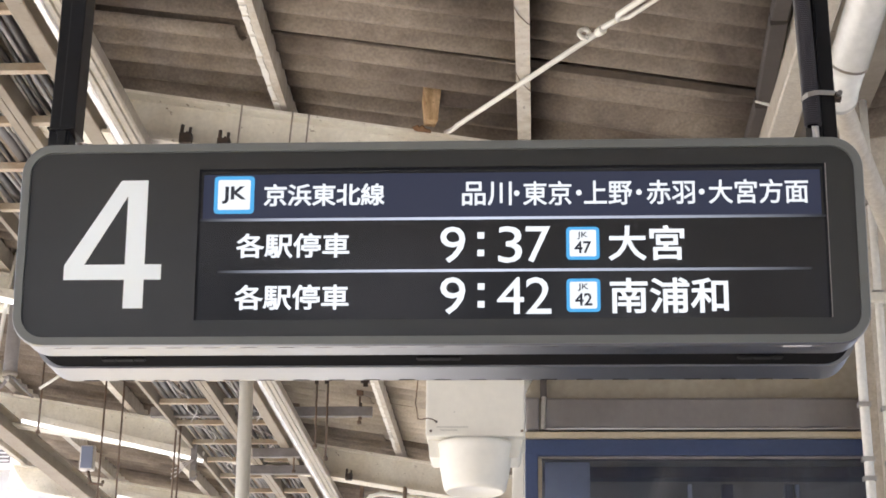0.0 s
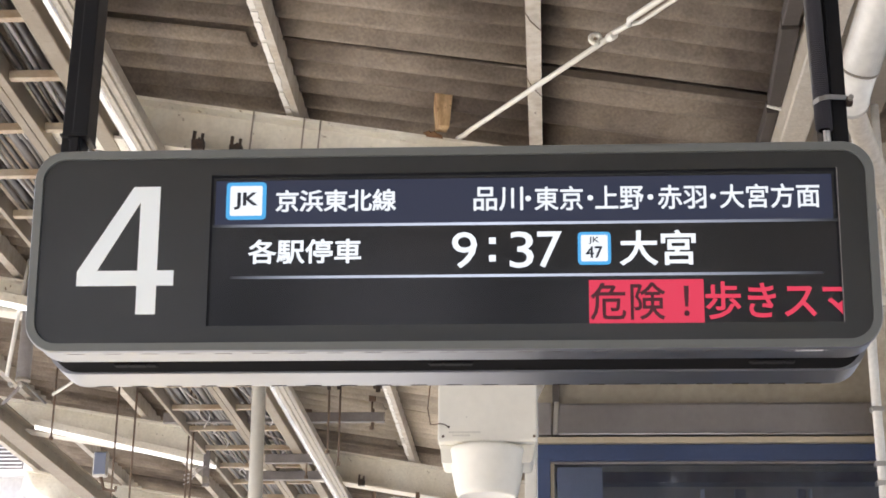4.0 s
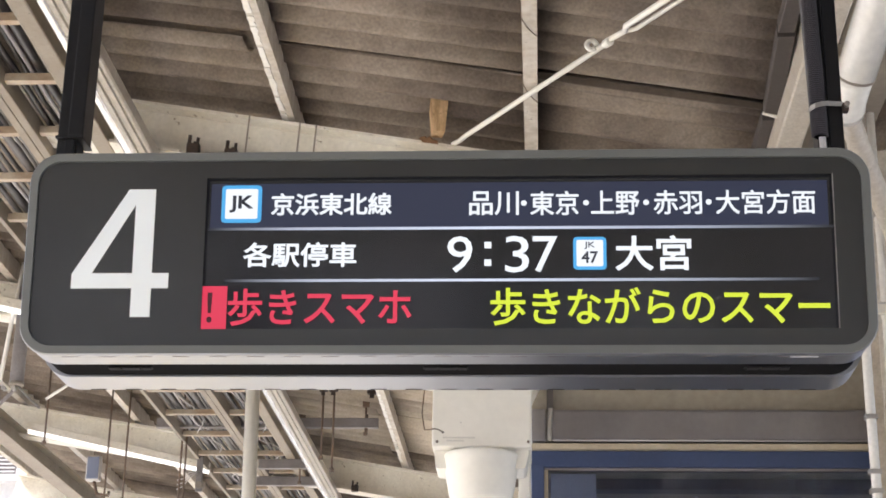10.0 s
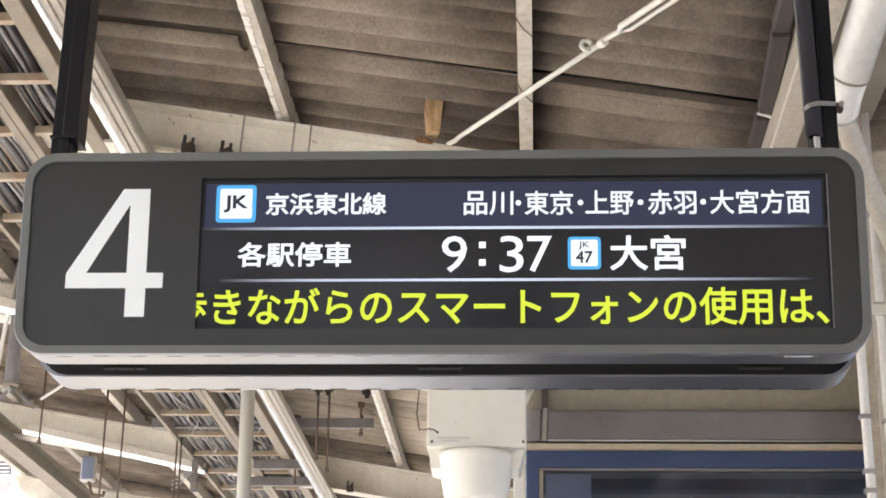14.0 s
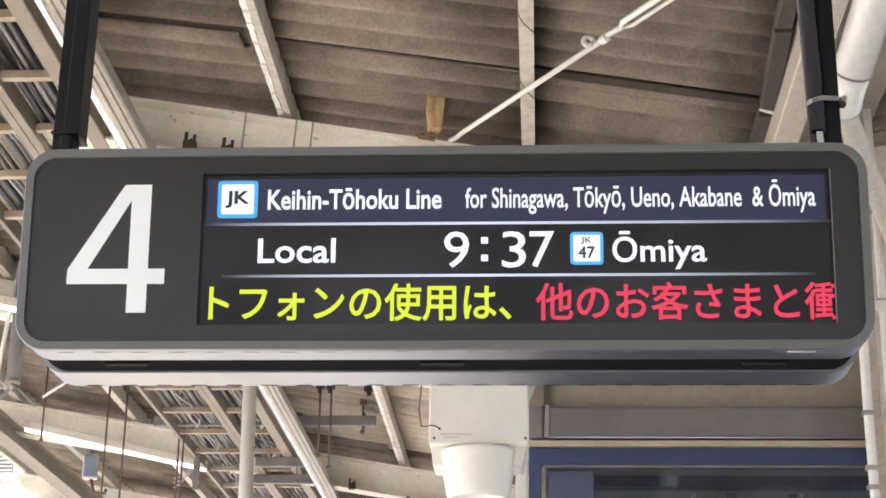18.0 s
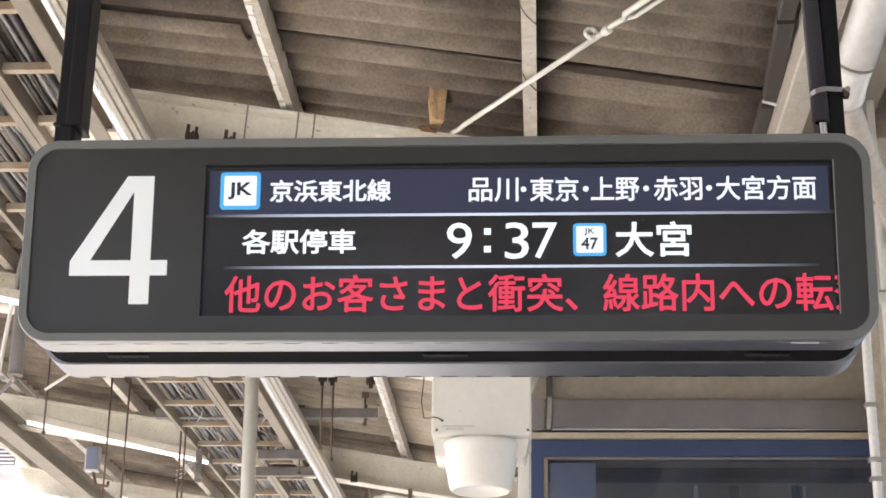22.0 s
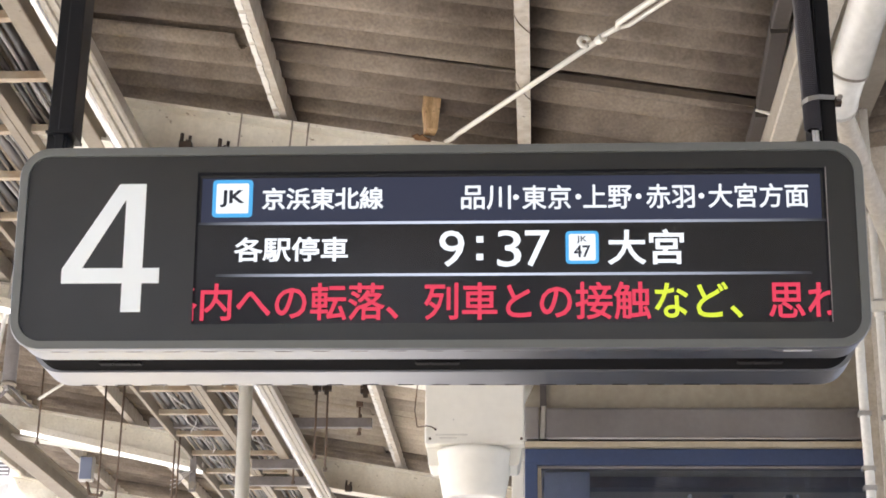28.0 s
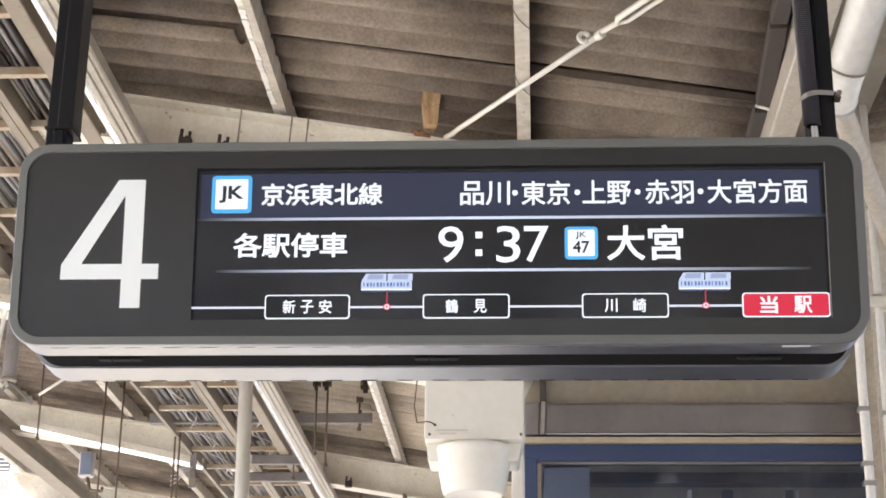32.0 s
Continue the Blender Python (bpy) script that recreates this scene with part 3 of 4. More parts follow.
for x, z, wide in ((-1.083, 4.262, 0.024), (-1.025, 4.262, 0.026), (-0.800, 4.245, 0.030)):
    rod_clamp(x, 6.6, z, wide)
for x, y, z in ((-2.842, 7.1, 4.048), (-2.445, 7.1, 3.6), (-2.333, 7.1, 3.6), (-2.040, 7.3, 3.6), (-2.016, 7.32, 3.6), (-1.374, 7.80, 3.96), (-1.083, 6.6, 3.84), (-1.019, 6.6, 3.771), (-0.893, 7.16, 4.12)):
    hanger(x, y, z, slope(x) + 0.1)

# the white pole, leaned a little to fit the camera's view
pole = thing("pole", (-1.175, 4.75, 0), "slim cream-painted steel pole from floor to roof", "pole")
part("shaft", tube([(0.06, 0, 0.012), (0, 0, slope(-1.175) + 0.1)], 0.0325, 24), IVORY, pole)
part("base_plate", box(-0.03, 0.15, -0.09, 0.09, 0, 0.014, 0.003), IVORY, pole)

# speaker on its box
sp = thing("platform_speaker", (0.0, 1.6, -0.0165), "white boxed platform loudspeaker with a round horn below", "loudspeaker")
part("housing", box(-0.114, 0.1445, -0.1, 0.1, 2.69, 2.90, 0.005), IVORY, sp)
part("bracket", extrude([(-0.110, 0.0), (0.139, 0.0), (0.135, -0.02), (0.130, -0.045), (0.124, -0.05), (-0.10, -0.05), (-0.106, -0.045)], (0, -0.06, 2.692), (0, 0.06, 2.692)), IVORY, sp)
part("cable_hole", tube([(-0.086, -0.0985, 2.7285), (-0.086, -0.1015, 2.7285)], 0.003, 12), SLOT, sp)
horn = lathe([(0.06, 2.69), (0.098, 2.684), (0.101, 2.676), (0.0985, 2.666), (0.092, 2.62), (0.083, 2.572), (0.080, 2.562), (0.0745, 2.556), (0.071, 2.5575), (0.066, 2.561), (0.002, 2.563)], 56)
bmesh.ops.translate(horn, vec=(0.013, -0.03, 0), verts=horn.verts[:])
part("horn", horn, IVORY, sp, "ivory plastic horn")
for x in (-0.1, 0.137):
    s = tube([(x, -0.1, 2.7035), (x, -0.103, 2.7035)], 0.0036, 10)
    part("screw", s, RODIRON, sp)
part("plug", tube([(-0.039, -0.0995, 2.7545), (-0.039, -0.1012, 2.7545)], 0.002, 10), FAINT, sp)
bars = bmesh.new()
for k in range(22):
    x = -0.085 + k * 0.0038
    box(x, x + 0.0025, -0.1012, -0.0998, 2.712, 2.7165, bm=bars)
for k in range(12):
    x = -0.075 + k * 0.0038
    box(x, x + 0.0025, -0.1012, -0.0998, 2.704, 2.708, bm=bars)
part("print", bars, FAINT, sp, "faint grey print")
part("stem", tube([(0.1, 0.08, 2.80), (0.15, 1.48, 3.30)], 0.02, 16), IVORY, sp)
part("cable", tube([(-0.086, -0.102, 2.7285), (-0.096, -0.106, 2.734), (-0.108, -0.108, 2.736), (-0.122, -0.1, 2.735), (-0.135, -0.08, 2.74), (-0.147, -0.02, 2.80), (-0.145, 0.05, 2.9), (-0.12, 0.12, 3.05), (0.0, 0.4, 3.2), (0.12, 1.45, 3.4)], 0.0016, 8), RODIRON, sp, "thin cable")

# ---- glazed booth ----
booth = thing("glazed_booth", (0, 3.04, 0), "blue-framed glazed platform booth with a steel fascia", "booth")
BX0, BX1, BD = 0.135, 2.6, 2.4
part("header_panel", box(BX0 + 0.071, BX1, -0.03, BD, 3.062, 3.177, 0.008), STEEL, booth, "brushed steel fascia")
part("side_panel", box(BX0, BX0 + 0.05, -0.03, BD, 3.062, 3.18, 0.006), STEEL, booth)
part("joint_strip", box(BX0 + 0.055, BX0 + 0.078, 0.0, 0.2, 3.182, 3.40), BATTEN, booth, "dark joint strip")
part("seam", box(BX0 + 0.0505, BX0 + 0.056, -0.02, 0.2, 3.062, 3.178), GUTTERGREY, booth)
part("seam_lip", extrude([(-0.008, -0.004), (0.007, -0.004), (0.010, 0.0), (0.007, 0.006), (-0.006, 0.006)], (BX0 + 0.062, -0.034, 3.062), (BX0 + 0.067, -0.036, 3.179), (0, -1, 0)), ZINC, booth, "bright folded lip")
part("fascia_bead", tube([(BX0 + 0.078, -0.032, 3.064), (BX1, -0.032, 3.064)], 0.006, 10), STEEL, booth)
part("upper_wall", box(BX0 - 0.02, BX1, 0.03, BD, 3.181, 3.56), BOOTHWALL, booth, "dull beige upper wall")
part("trim", box(BX0, BX1, -0.05, BD, 3.0295, 3.0505, 0.003), TRIM, booth, "beige metal trim")
part("head", box(BX0, BX1, -0.03, 0.03, 2.97, 3.0285, 0.004), BLUE, booth)
part("sill", box(BX0, BX1, -0.03, 0.03, 0.0, 0.7, 0.004), BLUE, booth)
for x in (BX0, 1.35, BX1 - 0.05):
    part("mullion", box(x, x + 0.045, -0.031, 0.03, 0.7, 2.98, 0.004), BLUE, booth)
part("gasket", box(BX0 + 0.045, BX0 + 0.058, -0.018, 0.02, 0.7, 2.962), TRIM, booth, "pale glazing bead")
part("head_gasket", box(BX0 + 0.045, 1.35, -0.018, 0.02, 2.962, 2.969), STRUT, booth)
for x0, x1 in ((BX0 + 0.058, 1.35), (1.395, BX1 - 0.05)):
    pane = part("pane", box(x0, x1, -0.004, 0.004, 0.7, 2.962), PANE, booth, "tinted reflecting pane")
    pane.visible_shadow = False
part("inner_panel", box(0.205, 0.37, 0.30, 0.34, 0.0, 3.02), PALEBLUEWALL, booth, "pale blue inner panel")
part("inner_back", box(0.40, 0.72, 0.5, 0.54, 0.0, 2.88), TRIM, booth, "beige inner wall")
part("inner_shelf", box(0.40, 1.2, 0.45, 0.9, 2.60, 2.63), TRIM, booth)
for x, w in ((0.735, 0.014), (0.86, 0.04), (1.09, 0.03), (1.13, 0.012), (1.55, 0.05), (1.9, 0.05)):
    part("inner_post", box(x, x + w, 0.40, 0.44, 0.0, 2.96, 0.003), PALEBLUEWALL if w < 0.02 else STEEL, booth)
part("inner_beam", box(0.2, 2.5, 0.42, 0.5, 2.99, 3.052), STRUT, booth)
# unseen side and back, made up to limit the light inside the booth
part("side_sill", box(BX0, BX0 + 0.04, 0.032, BD, 0.0, 0.7), BLUE, booth)
part("side_blocker", box(BX0, BX0 + 0.04, 0.05, BD, 0.7, 2.2), BLUE, booth)
side_pane = part("side_pane", box(BX0 + 0.015, BX0 + 0.023, 0.05, BD, 2.2, 3.03), PANE, booth)
side_pane.visible_shadow = False
part("white_jamb", box(BX0 - 0.045, BX0 - 0.004, 0.0, 0.05, 0.0, 2.99, 0.003), IVORY, booth, "ivory jamb")
part("back_sill", box(BX0 + 0.04, BX1, BD - 0.05, BD, 0.0, 0.7), BLUE, booth)
part("back_blocker", box(BX0 + 0.04, BX1, BD - 0.05, BD, 0.7, 3.03), BLUE, booth)

# ---- column, conduits and downpipe ----
for y in BAYS:
    c = thing("column", (1.435, y, 0), "cream-painted steel column under the roof valley", "column", "roof columns", "structure")
    part("shaft", extrude([(-0.125, -0.125), (0.125, -0.125), (0.125, -0.11), (0.005, -0.11), (0.005, 0.11), (0.125, 0.11), (0.125, 0.125), (-0.125, 0.125), (-0.125, 0.11), (-0.005, 0.11), (-0.005, -0.11), (-0.125, -0.11)], (0, 0, 0.02), (0, 0, 4.05), (0, 1, 0)), DUCTPAINT, c)
    part("base_plate", box(-0.2, 0.2, -0.2, 0.2, 0, 0.02, 0.003), CREAM, c)

pipe = thing("downpipe", (0, 1.2, 0), "white plastic drainpipe slanting down from the gutter", "drainpipe")
JOINT, RUN = Vector((0.987, 0.0, 3.588)), Vector((-0.15, 0.852, -0.52)).normalized()
part("upper_pipe", tube([JOINT - RUN * 0.78, JOINT - RUN * 0.4, JOINT], 0.052, 36), GLOSSWHITE, pipe)
part("collar", tube([JOINT - RUN * 0.001, JOINT + RUN * 0.006], 0.0528, 36), GUTTERGREY, pipe, "thin dark joint ring")
low = [JOINT + RUN * k for k in (0.004, 0.03, 0.06, 0.078)]
part("lower_pipe", tube(low + [low[-1] + Vector(v) for v in ((0.002, 0.03, -0.008), (0.006, 0.055, -0.004))], 0.048, 32), GLOSSWHITE, pipe)
part("branch_pipe", tube([low[-1] + Vector(v) for v in ((0.006, 0.05, -0.004), (0.03, 0.14, -0.01), (0.12, 0.40, -0.03), (0.26, 0.80, -0.06), (0.39, 1.14, -0.10), (0.415, 1.18, -0.2), (0.415, 1.18, -3.51))], 0.03, 24), DUCTPAINT, pipe, "dull cream branch pipe")

for x, y, r, lo in ((1.158, 2.2, 0.0145, 0.006), (1.235, 2.25, 0.0125, 0.006)):
    cd = thing("conduit", (x, y, 0), "white-painted steel conduit with saddle clips on the column", "conduit", "column conduits")
    part("tube", tube([(0.0, 0, lo), (0.001, 0, 2.7), (-0.001, 0, 3.0), (0.001, 0, 3.5), (0.0, 0, 4.0)], r, 16), WHITE, cd)
    for z in (2.58, 2.705, 2.763, 2.93, 3.3, 3.6):
        part("saddle_clip", box(-r - 0.006, r + 0.003, -r - 0.003, r, z, z + 0.014, 0.002), ZINC, cd)
    part("stand_off", box(-0.01, 0.2, r, r + 0.02, 3.27, 3.30, 0.002), CREAM, cd)

# ---- brace rod with its turnbuckle, and the wooden block ----
brace = thing("brace_rod", (0, 0, 0), "cream-painted steel tie rod with an open turnbuckle under the roof", "tie rod")
A, B = Vector((-0.143, 2.80, 4.108)), Vector((0.98, 0.695, 3.892))
W_ = (B - A).normalized()
part("rod", tube([A, A + W_ * 0.06 + Vector((0, 0, -0.004)), A + W_ * 0.1, A + W_ * 1.12], 0.009, 12), IVORY, brace)
part("far_rod", tube([A + W_ * 1.62, B], 0.009, 12), IVORY, brace)
across = W_.cross(Vector((0, 0, 1))).normalized()
for s in (-1, 1):
    part("turnbuckle_bar", tube([A + W_ * 1.215, A + W_ * 1.245 + across * 0.018 * s, A + W_ * 1.60 + across * 0.018 * s, A + W_ * 1.64], 0.0095 if s > 0 else 0.007, 10), IVORY, brace)
part("hook", tube([A + W_ * 1.055 + across * -0.0 + Vector((-0.022 + 0.015 * math.cos(a), 0, 0.012 + 0.015 * math.sin(a))) for a in [k * math.pi / 8 for k in range(15)]], 0.008, 8), IVORY, brace, "small cream hook")
part("collar", tube([A + W_ * 1.095, A + W_ * 1.10, A + W_ * 1.12, A + W_ * 1.125], 0.014, 12), IVORY, brace)
part("upper_rod", tube([A + W_ * 1.10 + Vector((0, 0, 0.008)), A + W_ * 1.225], 0.0085, 12), IVORY, brace)

wood = part("wooden_block", extrude([(-0.035, 0.158), (-0.031, 0.07), (-0.026, 0.02), (-0.021, -0.043), (0.020, -0.043), (0.022, -0.01), (0.027, 0.05), (0.030, 0.10), (0.033, 0.160), (0.01, 0.156)], (0, 0.03, 0), (0, -0.03, 0)), WOOD)
wood.location = (-0.197, 2.766, 4.175)
wood.rotation_euler = (0, 0, radians(14))
tagged(wood, "tapered rust-stained wooden block wedged on the roof beam", "wooden block")

flake = bmesh.new()
fr = random.Random(12)
rim_ = [(0.042 * math.cos(a) * fr.uniform(0.5, 1.15), 0.035 * math.sin(a) * fr.uniform(0.5, 1.15)) for a in [k * math.pi / 9 for k in range(18)]]
low_ = [flake.verts.new((a, b, -0.004 + fr.uniform(0, 0.003))) for a, b in rim_]
top_ = [flake.verts.new((a, b, 0.002 + fr.uniform(0, 0.003))) for a, b in rim_]
flake.faces.new(low_)
flake.faces.new(top_)
for k in range(18):
    flake.faces.new((low_[k], low_[(k + 1) % 18], top_[(k + 1) % 18], top_[k]))
bmesh.ops.recalc_face_normals(flake, faces=flake.faces[:])
plate = part("rusty_plate", flake, RUST)
plate.location = (-0.232, 2.785, 4.112)
plate.rotation_euler = (radians(-6), radians(9), 0)
tagged(plate, "rusted steel plate under the wooden block", "plate")

# wire ties round the purlin
for y0, y1 in ((1.784, 1.91), (2.238, 2.39)):
    z = slope(0.14) - 0.002
    tie = part("wire_tie", tube([(0.114, y0 - 0.03, z + 0.012), (0.115, y0, z), (0.13, y0 * 0.6 + y1 * 0.4, z - 0.003), (0.15, y0 * 0.25 + y1 * 0.75, z - 0.002), (0.166, y1, z), (0.168, y1 - 0.01, z + 0.012)], 0.0016, 6), RODIRON)
    tagged(tie, "twisted dark wire tied round the purlin", "wire", "wire ties")

# bent conduit with clips on the far rafter
bc = thing("bent_conduit", (0, 8.36, 0), "cream bent conduit clipped below the far roof beam", "conduit")
cp = [(-0.98, 0, 3.72), (-0.97, 0, 3.86), (-0.93, 0, 3.925), (-0.86, 0, 3.945), (-0.6, 0, 3.91), (-0.2, 0, 3.85), (0.6, 0, 3.72)]
part("tube", tube(cp, 0.018, 14), IVORY, bc)
for x, z in ((-0.99, 3.93), (-0.70, 3.925), (-0.2, 3.85)):
    part("clip", box(x - 0.012, x + 0.012, -0.03, 0.05, z - 0.02, z + 0.06, 0.003), RODIRON, bc, "rusty beam clip")

# small grey floodlight below the far rafter
fl = thing("floodlight", (-2.535, 7.15, 3.915), "small blue-grey floodlight on a hanging bracket", "floodlight")
part("head", box(-0.044, 0.044, -0.03, 0.03, -0.085, 0.072, 0.014), ZINC, fl)
part("face", box(-0.034, 0.037, -0.034, -0.029, -0.074, 0.060, 0.002), plain("blue_grey_glass", (0.22, 0.25, 0.34), 0.2), fl, "blue-grey glass face")
part("bracket", tube([(0.0, 0.0, -0.06), (0.03, 0.0, -0.16), (0.1, 0.0, -0.17), (0.117, -0.05, -0.16)], 0.01, 8), RODIRON, fl)

# linear lamp under the far rafter
for y, up in ((8.12, 0.0), (5.36, 0.10), (10.85, 0.05), (2.68, 0.16)):
    lamp = thing("linear_lamp", (0, y, up), "white glowing tube lamp fixed below the roof beam", "tube lamp", "roof lamps")
    part("tube", tube([(-3.267, 0, 4.385), (-2.027, 0, 4.112)], 0.014, 12), TUBE, lamp)
    part("backing", extrude(flat(0.045, 0.05), (-3.27, 0, 4.448), (-2.02, 0, 4.172)), CREAM, lamp)

POSTX, POSTZ = -2.515, 3.956
drop = thing("drop_post", (POSTX, 5.45, 0), "grey round steel drop post bolted under a roof beam", "post")
part("shaft", tube([(0, 0, POSTZ), (0, 0, 4.52)], 0.036, 24), STRUT, drop)
part("end_ring", tube([(0, 0, POSTZ - 0.004), (0, 0, POSTZ + 0.012)], 0.039, 24), GUTTERGREY, drop)
part("bracket", tube([(0.0, 0, POSTZ), (-0.03, 0.02, POSTZ - 0.04), (-0.11, 0.05, POSTZ - 0.11)], 0.009, 8), STRUT, drop)
part("brace", tube([(0.0, 0.02, POSTZ), (0.06, 0.06, POSTZ - 0.06), (0.11, 0.08, POSTZ - 0.10)], 0.007, 8), STRUT, drop)
for dx in (-0.05, 0.0):
    part("bolt", tube([(dx, -0.05, POSTZ - 0.03), (dx, -0.02, POSTZ - 0.03)], 0.012, 8), ZINC, drop)
wire = part("hanging_conduit", tube([(POSTX - 0.07, 5.40, POSTZ + 0.01), (POSTX - 0.045, 5.40, POSTZ + 0.3), (POSTX - 0.01, 5.40, 4.6)], 0.011, 10), WHITE)
tagged(wire, "thin white conduit beside the drop post", "conduit")

spur = part("thin_conduit", tube([(-2.56, 6.8, 4.392), (-2.633, 6.8, 4.341), (-2.767, 6.8, 4.248)], 0.009, 10), WHITE)
tagged(spur, "thin white conduit slanting down behind the sign", "conduit")

# eaves; the beam's darker tray paint stands in for its shade
eave = part("eaves_beam", extrude(h_section(0.12, 0.135), (-3.42, -10, slope(-3.42) - 0.206), (-3.42, 13.4, slope(-3.42) - 0.206)), TRAYPAINT)
tagged(eave, "steel edge beam along the eaves, coloured darker for its shade", "beam", kind="structure")

# pale building over the tracks
bd = thing("pale_building", (-15, 30, -1.25), "pale sunlit building beyond the tracks", "building")
part("wall", box(-6, 8.0, 0, 10, 0, 10.1), PALEWALL, bd)
part("roof", box(-6.3, 8.3, -0.3, 10.3, 10.1, 10.22), PALEWALL, bd)
part("roof_plant", box(4.68, 5.12, 0.0, 1.2, 10.22, 10.50, 0.02), PALEWALL, bd, "pale rooftop unit")
part("screen_frame", box(3.0, 4.62, 0.16, 0.22, 10.22, 10.98, 0.01), STRUT, bd)
for k in range(9):
    part("louvre", extrude(flat(0.05, 0.012), (3.02, 0.13, 10.30 + 0.078 * k), (4.6, 0.13, 10.30 + 0.078 * k), (0, -0.6, 1)), PALEWALL, bd)
for i in range(4):
    for j in range(2):
        w = part("window", box(-4.6 + 2.7 * i, -3.2 + 2.7 * i, -0.04, 0.1, 2 + 3.4 * j, 3.8 + 3.4 * j), GLASSY, bd)

# unseen building added behind the camera as a pale reflection for the sign
sb = thing("reflection_building", (0, -34, -1.25), "unseen pale building added to be reflected in the sign", "building")
part("wall", box(-22, 22, -6, 0, 0, 12), PALEWALL, sb)
part("roof", box(-22.3, 22.3, -6.3, 0.3, 12, 12.3), PALEWALL, sb)
for i in range(7):
    for j in range(2):
        part("window", box(-19.5 + 6 * i, -17.3 + 6 * i, -0.08, 0.03, 2.6 + 4.2 * j, 4.5 + 4.2 * j), GLASSY, sb)

# ---- the departure sign ----
SIGN_AT, LEAN = Vector((0, 0, 2.66)), radians(5.69)
HW, HH, RIM = 0.75, 0.186, 0.0162


def face(u, v, d=0.0):
    """A place in the sign's space: across, up along the leaning face, back from it."""
    return Vector((u, d - v * math.sin(LEAN), v * math.cos(LEAN)))


def rounded(hw, hh, r, n=10, cu=0.0, cv=0.0):
    out = []
    for cx, cy, a0 in ((hw - r, hh - r, 0), (r - hw, hh - r, 90), (r - hw, r - hh, 180), (hw - r, r - hh, 270)):
        out += [(cu + cx + r * math.cos(radians(a0 + 90 * k / n)), cv + cy + r * math.sin(radians(a0 + 90 * k / n))) for k in range(n + 1)]
    return out


def slab(outline, d0, d1, holes=(), smooth=False):
    """An outline on the face, from depth d0 (front) to d1, open where holes (as many points as the outline) are given."""
    bm = bmesh.new()
    rings = [[bm.verts.new(face(u, v, d)) for u, v in o] for d in (d0, d1) for o in (outline, *holes)]
    k = len(outline)
    if not holes:
        a, b = rings
        bm.faces.new(a)
        bm.faces.new(b[::-1])
        pairs = [(a, b)]
    else:
        a, ah, b, bh = rings
        pairs = [(a, b), (ah, bh), (a, ah), (b, bh)]
    for p, q in pairs:
        for i in range(k):
            f = bm.faces.new((p[i], p[(i + 1) % k], q[(i + 1) % k], q[i]))
            f.smooth = smooth and (p, q) == pairs[0]
    bmesh.ops.recalc_face_normals(bm, faces=bm.faces[:])
    for e in bm.edges:
        e.smooth = not (len(e.link_faces) == 2 and e.calc_face_angle() > 0.8)
    return bm


def square_ring(outline, u0, u1, v0, v1):
    """A rectangle's edge with as many points as the outline, each towards its outline point."""
    cu, cv = (u0 + u1) / 2, (v0 + v1) / 2
    k = len(outline) // 4
    out = []
    for q, (cx, cy) in enumerate(((u1, v1), (u0, v1), (u0, v0), (u1, v0))):
        out += [(cx, cy)] * k
    # spread coincident points a hair along the edges
    res = []
    for i, (a, b) in enumerate(out):
        j = i % k - k // 2
        q = i // k
        e = 0.0004 * j
        res.append({0: (a - max(e, 0), b + min(e, 0)), 1: (a - min(e, 0) , b - max(e, 0)), 2: (a + max(e, 0), b - min(e, 0)), 3: (a + min(e, 0), b + max(e, 0))}[q])
    return res


sign = thing("departure_sign", SIGN_AT, "charcoal hanging platform departure sign with a lit display", "sign")
OUT = rounded(HW - 0.0022, HH - 0.0022, 0.055)
INN = rounded(HW - RIM, HH - RIM, 0.042)
WIN = (-0.427, 0.683, -0.1386, 0.1391)
part("front_frame", slab(OUT, -0.006, 0.004, [INN], True), CASEGREY, sign, "mid-grey rounded frame")
part("front_case", slab(rounded(HW - 0.003, HH - 0.0022, 0.0555), 0.0045, 0.062, [INN], True), SILVER, sign, "silver-grey case side")
edge = bmesh.new()
rims = [[edge.verts.new(face(u, v, dd)) for u, v in rounded(HW + g, HH + g, 0.057 + g)] for g, dd in ((-0.0028, -0.0058), (-0.0012, -0.005), (0.0, -0.001), (0.0, 0.004), (-0.003, 0.006))]
for p, q in zip(rims, rims[1:]):
    for i in range(len(p)):
        edge.faces.new((p[i], p[(i + 1) % len(p)], q[(i + 1) % len(p)], q[i])).smooth = True
bmesh.ops.recalc_face_normals(edge, faces=edge.faces[:])
part("edge_bead", edge, SILVER, sign, "polished silver edge bead")
part("fascia", slab(INN, 0.0, 0.005, [square_ring(INN, *WIN)]), FASCIA, sign, "matte charcoal fascia")
# core lies almost flush; its black colour gives the gap between cases its shade
part("core", slab(rounded(HW - 0.012, HH - 0.005, 0.05), 0.0625, 0.1395, (), True), SLOT, sign, "black core, its colour standing in for the gap's shade")
part("back_frame", slab(rounded(HW - 0.0015, HH - 0.0015, 0.0555), 0.140, 0.228, (), True), SILVER, sign, "silver-grey rear case")
# grey strip added to imitate the reflection on the window's inner side
part("edge_glint", slab([(0.6853, 0.1391), (0.6837, 0.1391), (0.6837, -0.1386), (0.6853, -0.1386)], -0.0006, 0.004), STRUT, sign, "thin grey strip painted for the window side's reflection")
part("screen", slab([(0.695, 0.148), (-0.436, 0.148), (-0.436, -0.148), (0.695, -0.148)], 0.012, 0.017), SCREEN, sign, "black display panel")
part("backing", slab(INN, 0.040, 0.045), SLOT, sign)
